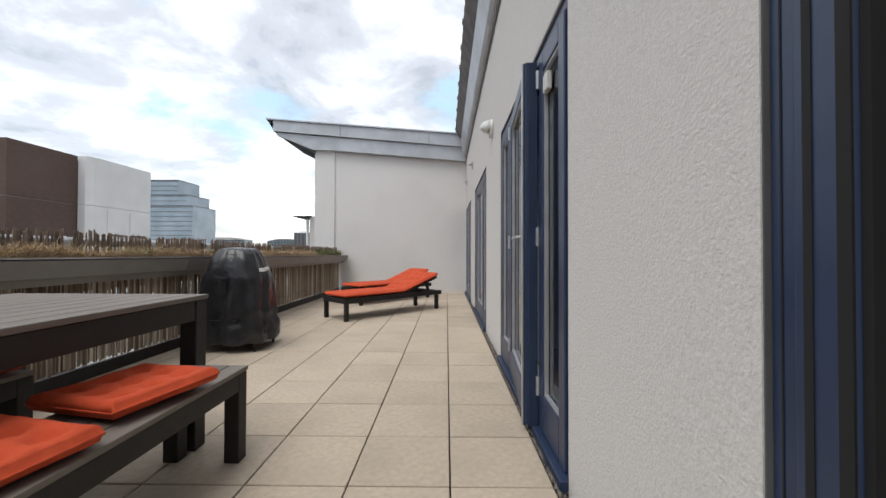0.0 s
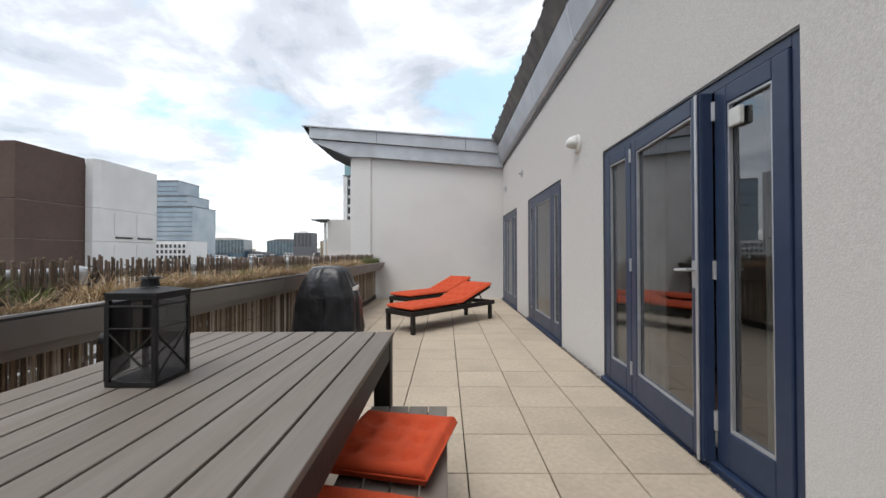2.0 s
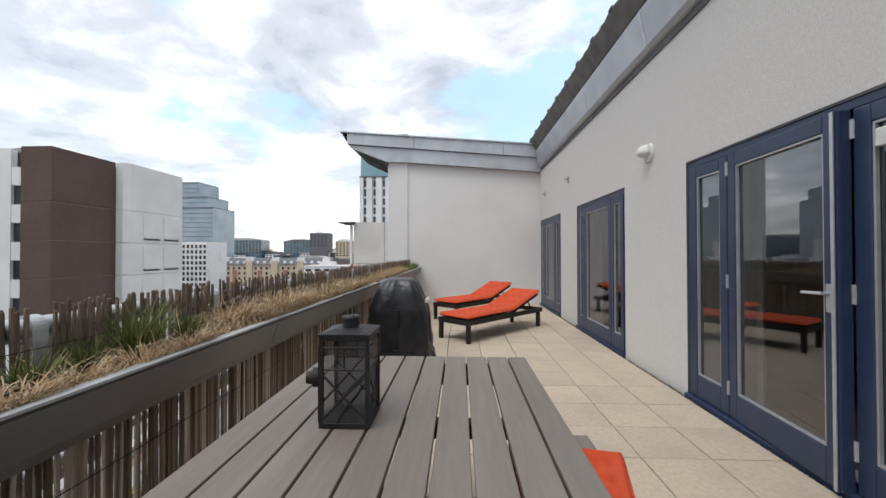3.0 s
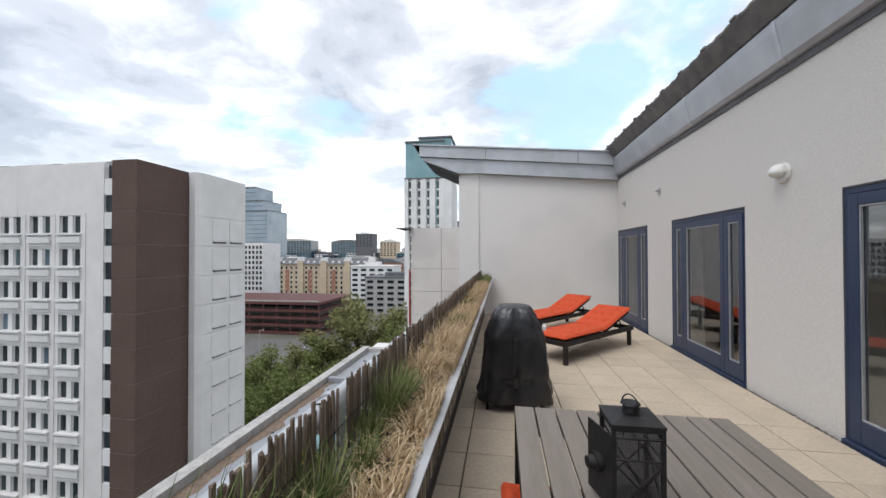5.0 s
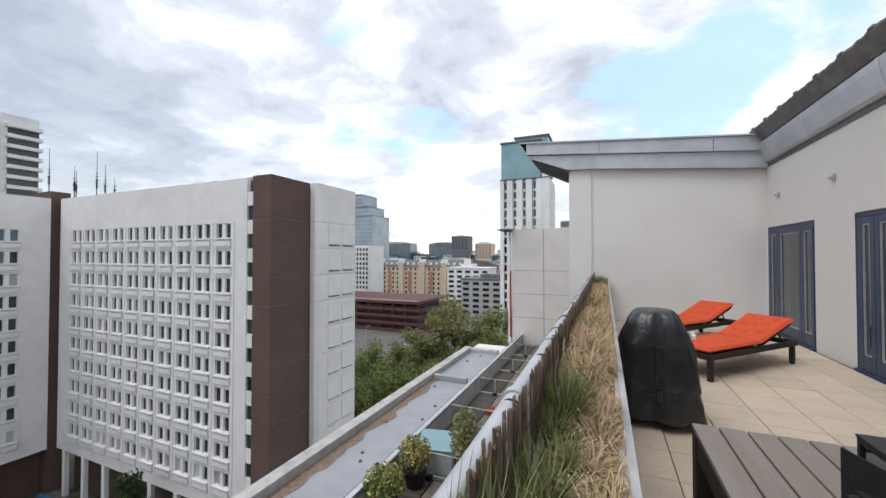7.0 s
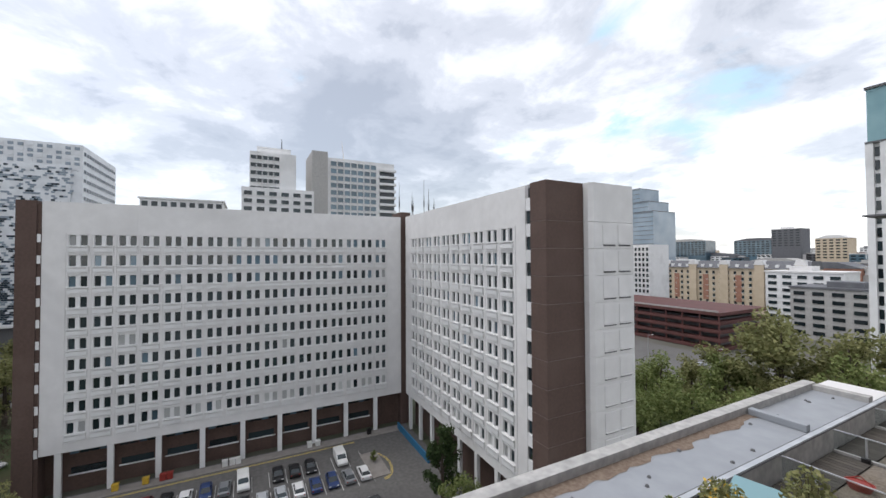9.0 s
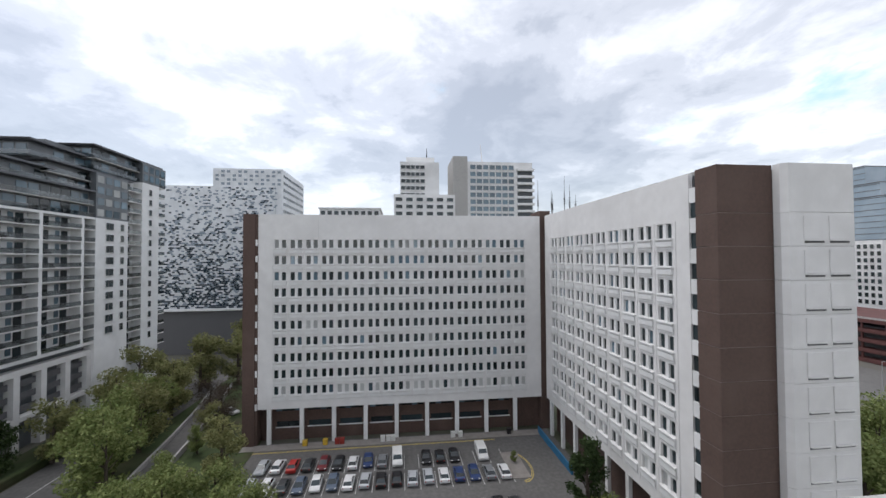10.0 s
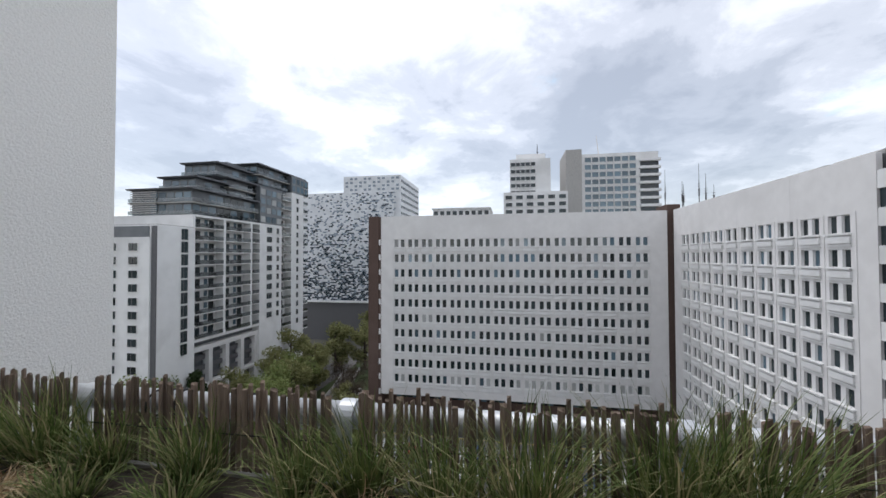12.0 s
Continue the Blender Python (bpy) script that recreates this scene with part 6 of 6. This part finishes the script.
Geo().box(X0 + 5.4, X1 - .2, Y0 + .6, Y0 + 14, 31.5, 45.0).ob("upper_crown", M["teal"], tw)
for q in ((X0, X1 - 2.6, Y0 - .6, Y0 + 16.4, 43.41, 44.0), (X0 + 5.1, X1 + .1, Y0 + .2, Y0 + 14.4, 45.01, 45.7), (X0 - .1, X1 + .1, Y0 - .62, Y0 + .2, 29.6, 30.04)):
    Geo().box(*q).ob("cornice", M["soffit"], tw)

man = empty("mansion_block", "buff and red brick mansion block with slate mansard roof", "apartment building")
g = Geo().box(-230, -100, 286, 304, GROUND, -7.0)
g.ob("wall", M["yellowbrick"], man)
g = Geo()
g.prism([(285, -7.0), (305, -7.0), (301, -2.2), (289, -2.2)], "x", -230.5, -99.5)
g.ob("mansard_roof", M["slate"], man)
wb_ = Geo().box(-.75, .75, -.12, .02, -2.0, 0, 1).box(-.9, .9, -.22, -.1, -2.25, -2.0, 0).mesh("window", [M["conc2"], M["glassdark"]])
for c in range(30):
    for r in range(7):
        share("window", wb_, man, pose(-227.5 + c * 4.3, 285.9, -9.0 - r * 3.9))
for k in range(7):
    x = -226 + k * 20
    Geo().box(x, x + 5, 284.8, 290, GROUND, -4.6).ob("gabled_bay", M["yellowbrick"], man)
    Geo().prism([(x - .4, -4.6), (x + 5.4, -4.6), (x + 4.2, -1.6), (x + .8, -1.6)], "y", 284.6, 291).ob("bay_roof", M["conc"], man)
    Geo().box(x + 9, x + 12.5, 285.7, 286.1, -29, -11.5).ob("red_panel", M["redbrick"], man)
dm = Geo().box(-.9, .9, -1.2, 1.0, 0, 2.2).mesh("dormer", [M["conc2"]])
for c in range(24):
    share("dormer", dm, man, pose(-226 + c * 5.3, 286.9, -6.6))

pk = empty("parking_deck", "dark red open-sided multi-storey parking deck", "car park")
for k in range(5):
    z = GROUND + .2 + k * 3.55
    Geo().box(-175, -87, 168, 205, z, z + 1.35).ob("deck", M["redsteel"], pk)
for k in range(13):
    x = -174.6 + k * 7.2
    Geo().box(x, x + .5, 168.2, 168.8, GROUND, -22.0).ob("column", M["redsteel"], pk)
# added dark block paints the shade between the decks
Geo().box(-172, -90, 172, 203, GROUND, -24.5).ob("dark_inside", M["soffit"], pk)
Geo().box(-174, -88, 168.1, 168.3, -21.8, -20.9).ob("guard_mesh", M["coping"], pk)
grid_building("white_grid_block", "white office block with a fine window grid", -185, -149.5, 216, 235, 8.4, M["conc2"], M["glassdark"], "S", 14, 9, 1.6, 2.0, 6.6, 3.2)
gl = empty("glass_offices", "stepped blue glass office tower", "office tower")
for x0, x1, y0, z1 in ((-262, -230, 322, 63.5), (-258, -220.5, 320, 50.5), (-254, -214.6, 318, 41)):
    Geo().box(x0, x1, y0, 350, GROUND, z1).ob("glass_volume", M["paleglass"], gl)
    fr = Geo()
    for k in range(12):
        fr.box(x0, x1 + .05, y0 - .15, y0 - .02, z1 - 1 - k * 4, z1 - .6 - k * 4)
    fr.box(x0, x1 + .1, y0 - .3, 350, z1, z1 + .6)
    fr.ob("floor_bands", M["soffit"], gl)

# distant roofscape
rr = random.Random(77)
fm = [M["conc2"], M["conc"], M["yellowbrick"], M["redbrick"], M["slate"], M["coping"], M["glassblue"]]
def far_block(x, y, w, d, top, wm_, label):
    e = empty("distant_building", label, "building", "distant roofscape")
    Geo().box(x, x + w, y, y + d, GROUND, top).ob("wall", wm_, e)
    st = Geo()
    for k in range(int((top - GROUND) / 3.6)):
        z = top - 1.4 - k * 3.6
        if k > 6:
            break
        n = max(2, int(w / 6))
        for q in range(n):
            st.box(x + w * (q + .2) / n, x + w * (q + .8) / n, y - .25, y - .02, z - 1.7, z)
    st.ob("windows", M["glassdark"], e)
    rf = Geo()
    if rr.random() < .5:
        rf.prism([(x - .5, top), (x + w + .5, top), (x + w * .7, top + 4), (x + w * .3, top + 4)], "y", y - .3, y + d)
    else:
        rf.box(x - .4, x + w + .4, y - .4, y + d, top, top + .9).box(x + w * .3, x + w * .6, y + 3, y + d * .6, top + .9, top + 3.5)
    rf.ob("roof", rr.choice([M["slate"], M["coping"], M["conc"]]), e)


WORDS = {0: "pale far-off city building under a low roof", 1: "grey concrete far-off city building", 2: "buff brick far-off city building", 3: "red brick far-off city building", 4: "dark slate-clad far-off building", 5: "weathered grey far-off city building", 6: "blue glazed far-off city building"}
for k in range(95):
    y = 330 + 900 * rr.random() ** 1.3
    x = -2.5 + (y) * (-.78 + .68 * rr.random())
    i = rr.choice((0, 1, 2, 2, 3, 3, 4, 5, 6, 0))
    w = rr.uniform(18, 60)
    top = min(-12 + (y - 330) * .030 + rr.uniform(-6, 6), 24)
    far_block(x, y, w, rr.uniform(15, 30), top, fm[i], WORDS[i])
far_block(-283, 700, 34, 30, 39.5, M["slate"], "dark far-off office tower above the roofs")
far_block(-335, 705, 60, 30, 24.5, M["glassblue"], "blue glazed far-off offices above the roofs")
far_block(-450, 690, 80, 30, 26.5, M["glassblue"], "blue glazed far-off offices above the roofs")
far_block(-214, 640, 30, 25, 22, M["yellowbrick"], "buff brick far-off block above the roofs")
far_block(-110, 260, 32, 20, -8, M["conc2"], "white low building beside the mansion block")
far_block(-88, 230, 40, 24, -14, M["coping"], "grey low building beside the mansion block")
far_block(-60, 330, 26, 24, 10, M["yellowbrick"], "buff brick far-off block above the roofs")
for k in range(26):
    x = -330 - 500 * rr.random()
    y = -420 + 620 * rr.random()
    i = rr.choice((0, 1, 2, 5))
    far_block(x, y, 30, 30, rr.uniform(-14, 2), fm[i], WORDS[i])


# ---------------------------------------------------------------- trees
def tree_proto(h, r, leafm, label, seed, n=2600, conifer=False, low=.22):
    """Tapered trunk, forking limbs, crown of leaf clumps with gaps."""
    rr = random.Random(seed)
    e = empty("tree", label, "tree", "street trees")
    tr = Geo()
    lean = (rr.uniform(-.3, .3), rr.uniform(-.3, .3))
    tr.tube((0, 0, 0), (lean[0], lean[1], h * .45), .028 * h, .018 * h, 9)
    tr.tube((lean[0], lean[1], h * .45), (lean[0] * 2, lean[1] * 2, h * .9), .018 * h, .004 * h, 7)
    tr.ob("trunk", M["bark"], e)
    limb, blobs = Geo(), []
    for k in range(13):
        t = rr.uniform(low, .85)
        a = rr.uniform(0, 6.283)
        rad = r * (1.15 - t) * rr.uniform(.75, 1.1) * (1.0 if not conifer else 1.0)
        if not conifer:
            rad = r * math.sin(math.pi * min(1, (t - low) / (1.02 - low) * .85 + .15)) * rr.uniform(.55, .95)
        p0 = (lean[0], lean[1], h * t * .8)
        p1 = (rad * math.cos(a), rad * math.sin(a), h * min(.93, t + .1))
        limb.tube(p0, p1, .008 * h, .002 * h, 6)
        blobs.append((Vector(p1), r * rr.uniform(.26, .42)))
        mid = Vector(p0).lerp(Vector(p1), .6)
        blobs.append((mid, r * rr.uniform(.2, .34)))
    blobs.append((Vector((lean[0], lean[1], h * .88)), r * .32))
    limb.ob("limb_work", M["bark"], e)
    g = Geo()
    size = max(.10, h * .0175)
    for _ in range(n):
        c, br = rr.choice(blobs)
        d = Vector((rr.gauss(0, 1), rr.gauss(0, 1), rr.gauss(0, .8))).normalized() * (br * rr.random() ** .4)
        p = c + d
        if p.z < h * low * .7:
            continue
        u = Vector((rr.gauss(0, 1), rr.gauss(0, 1), rr.gauss(0, .6))).normalized()
        w = u.cross(Vector((rr.gauss(0, 1), rr.gauss(0, 1), rr.gauss(0, 1)))).normalized()
        s = size * rr.uniform(.6, 1.5)
        g.face([p - u * s, p - w * s * .55 + u * s * .1, p + u * s, p + w * s * .55])
    g.ob("crown", leafm, e)
    return e


TP = [tree_proto(12, 4.9, M["leaf1"], "broad green street tree in spring leaf", 1, 5200, low=.14), tree_proto(12, 4.5, M["leaf2"], "olive green street tree in thin spring leaf", 2, 3600, low=.16),
      tree_proto(12, 4.8, M["leaf1"], "dense green street tree in spring leaf", 3, 6000, low=.10), tree_proto(12, 3.0, M["leaf3"], "dark green upright tree beside the car park", 4, 4200, True, .06),
      tree_proto(12, 4.4, M["leaf2"], "pale olive tree with airy crown", 5, 4400, low=.14), tree_proto(6, 4.2, M["leaf4"], "low purplish leafless shrubbery", 6, 2600, low=.05)]
placed = set()


def plant(kind, x, y, h, spread=1.0, turn=0.0):
    base = 12.0 if kind != 5 else 6.0
    s = h / base
    m = pose(x, y, GROUND, 0, 0, turn) @ Matrix.Diagonal((s * spread, s * spread, s, 1))
    if kind in placed:
        copy_thing(TP[kind], m)
    else:
        placed.add(kind)
        TP[kind].matrix_basis = m


rr = random.Random(55)
# south-west: along the road and round the car park
for kind, x, y, h in ((2, -52, -22, 11), (0, -55, -30, 12), (2, -57, -36, 11), (0, -69, -37.5, 8), (1, -93, -42, 7), (5, -100, -43.5, 6), (0, -84, -40, 6), (2, -64, -36, 9), (0, -50, -36, 12), (4, -74, -31.2, 11.5), (1, -80, -33, 8), (3, -76, -50, 12), 
                      (0, -66, -44, 14), (2, -72, -49, 16), (0, -78, -52, 15), (4, -86, -52, 15), (0, -92, -55, 14), (1, -97, -58, 16), (4, -84, -66, 13),
                      (1, -90, -68, 14), (1, -100, -66, 17), (4, -108, -66, 18), (1, -116, -64, 19), (4, -122, -58, 18), (1, -130, -62, 18), (4, -128, -50, 17), (1, -140, -54, 18),
                      (0, -66, -72, 15), (2, -72, -73, 14), (0, -60, -70, 15), (2, -54, -74, 14), (3, -80, -72, 13), (5, -104, -44, 7.5), (5, -110, -50, 7), (5, -116, -44, 7), (5, -95, -41, 6),
                      (2, -57, -20, 9), (0, -61, -26, 10), (4, -94, -62, 15), (4, -104, -56, 15), (1, -112, -58, 16), (0, -46, -12, 9), (2, -47, -2, 8), (0, -44, 8, 7.5), (4, -47, -28, 10), (2, -44, -44, 12), (0, -48, -52, 13), (2, -40, -34, 11), (1, -150, -70, 18), (4, -160, -60, 17), (1, -165, -50, 17), (0, -112, -40, 10), (1, -104, -36, 11)):
    plant(kind, x, y, h, rr.uniform(.9, 1.15), rr.uniform(0, 360))
# foot of the near wing
for kind, x, y, h in ((3, -56.5, 27.5, 13), (0, -50, 27, 8), (2, -46, 29.5, 8), (0, -42, 28, 8), (2, -73, 21.3, 2.6), (0, -38, 26, 8)):
    plant(kind, x, y, h, rr.uniform(.8, 1.0), rr.uniform(0, 360))
# north: beyond the near wing
for kind, x, y, h in ((2, -46, 60, 17), (0, -52, 70, 17), (2, -40, 66, 18), (0, -58, 84, 16), (1, -44, 84, 18), (2, -34, 70, 19), (4, -60, 100, 14), (1, -40, 100, 23), (4, -47, 112, 27), (1, -38, 116, 28),
                      (4, -33, 108, 25), (1, -54, 112, 15), (0, -28, 96, 20), (4, -28, 116, 24), (2, -30, 80, 18), (1, -66, 108, 12), (0, -50, 96, 16), (2, -24, 76, 16), (4, -20, 104, 18), (1, -72, 96, 13), (0, -64, 76, 15), (2, -56, 60, 17), (4, -44, 106, 25), (1, -49, 104, 22), (4, -53, 98, 19), (1, -36, 104, 24)):
    plant(kind, x, y, h, rr.uniform(.85, 1.1), rr.uniform(0, 360))

lampost = empty("street_lamp", "slim grey street lamp beside the road", "street lamp", "street lamps", pose(-68, 128, GROUND))
Geo().tube((0, 0, 0), (0, 0, 10), .12, .07, 8).ob("pole", M["alu"], lampost)
Geo().tube((0, 0, 10), (1.4, 0, 10.3), .05, n=6).ob("arm", M["alu"], lampost)
Geo().box(1.2, 1.9, -.15, .15, 10.25, 10.4).ob("lamp_head", M["conc2"], lampost, bevel=.03)
for x, y in ((-92, 130), (-46, 130), (-110, -57), (-84, -57)):
    copy_thing(lampost, pose(x, y, GROUND))

# ---------------------------------------------------------------- paving slabs
P = 0.426
slab_mesh = Geo().box(-P / 2 + .0035, P / 2 - .0035, -P / 2 + .0035, P / 2 - .0035, -0.03, 0.0).mesh("paving_slab", [M["tile"]], bevel=0.003, seg=1)
rnd = random.Random(2)
for i in range(7):
    for j in range(-13, 19):
        x, y = -2.486 + P * (i + .5), 1.655 + P * (j + .5)
        if -3.9 < y < 9.7:
            share("paving_slab", slab_mesh, floor, pose(x, y, rnd.uniform(-.0012, .0012), rnd.uniform(-.12, .12), rnd.uniform(-.12, .12), rnd.choice((0, 90, 180, 270))))
strip_mesh = Geo().box(-.135, .135, -P / 2 + .0035, P / 2 - .0035, -0.03, 0.0).mesh("paving_slab", [M["tile"]], bevel=0.003, seg=1)
for j in range(-13, 19):
    y = 1.655 + P * (j + .5)
    if -3.9 < y < 9.7:
        share("paving_slab", strip_mesh, floor, pose(-2.6265, y, rnd.uniform(-.0012, .0012)))
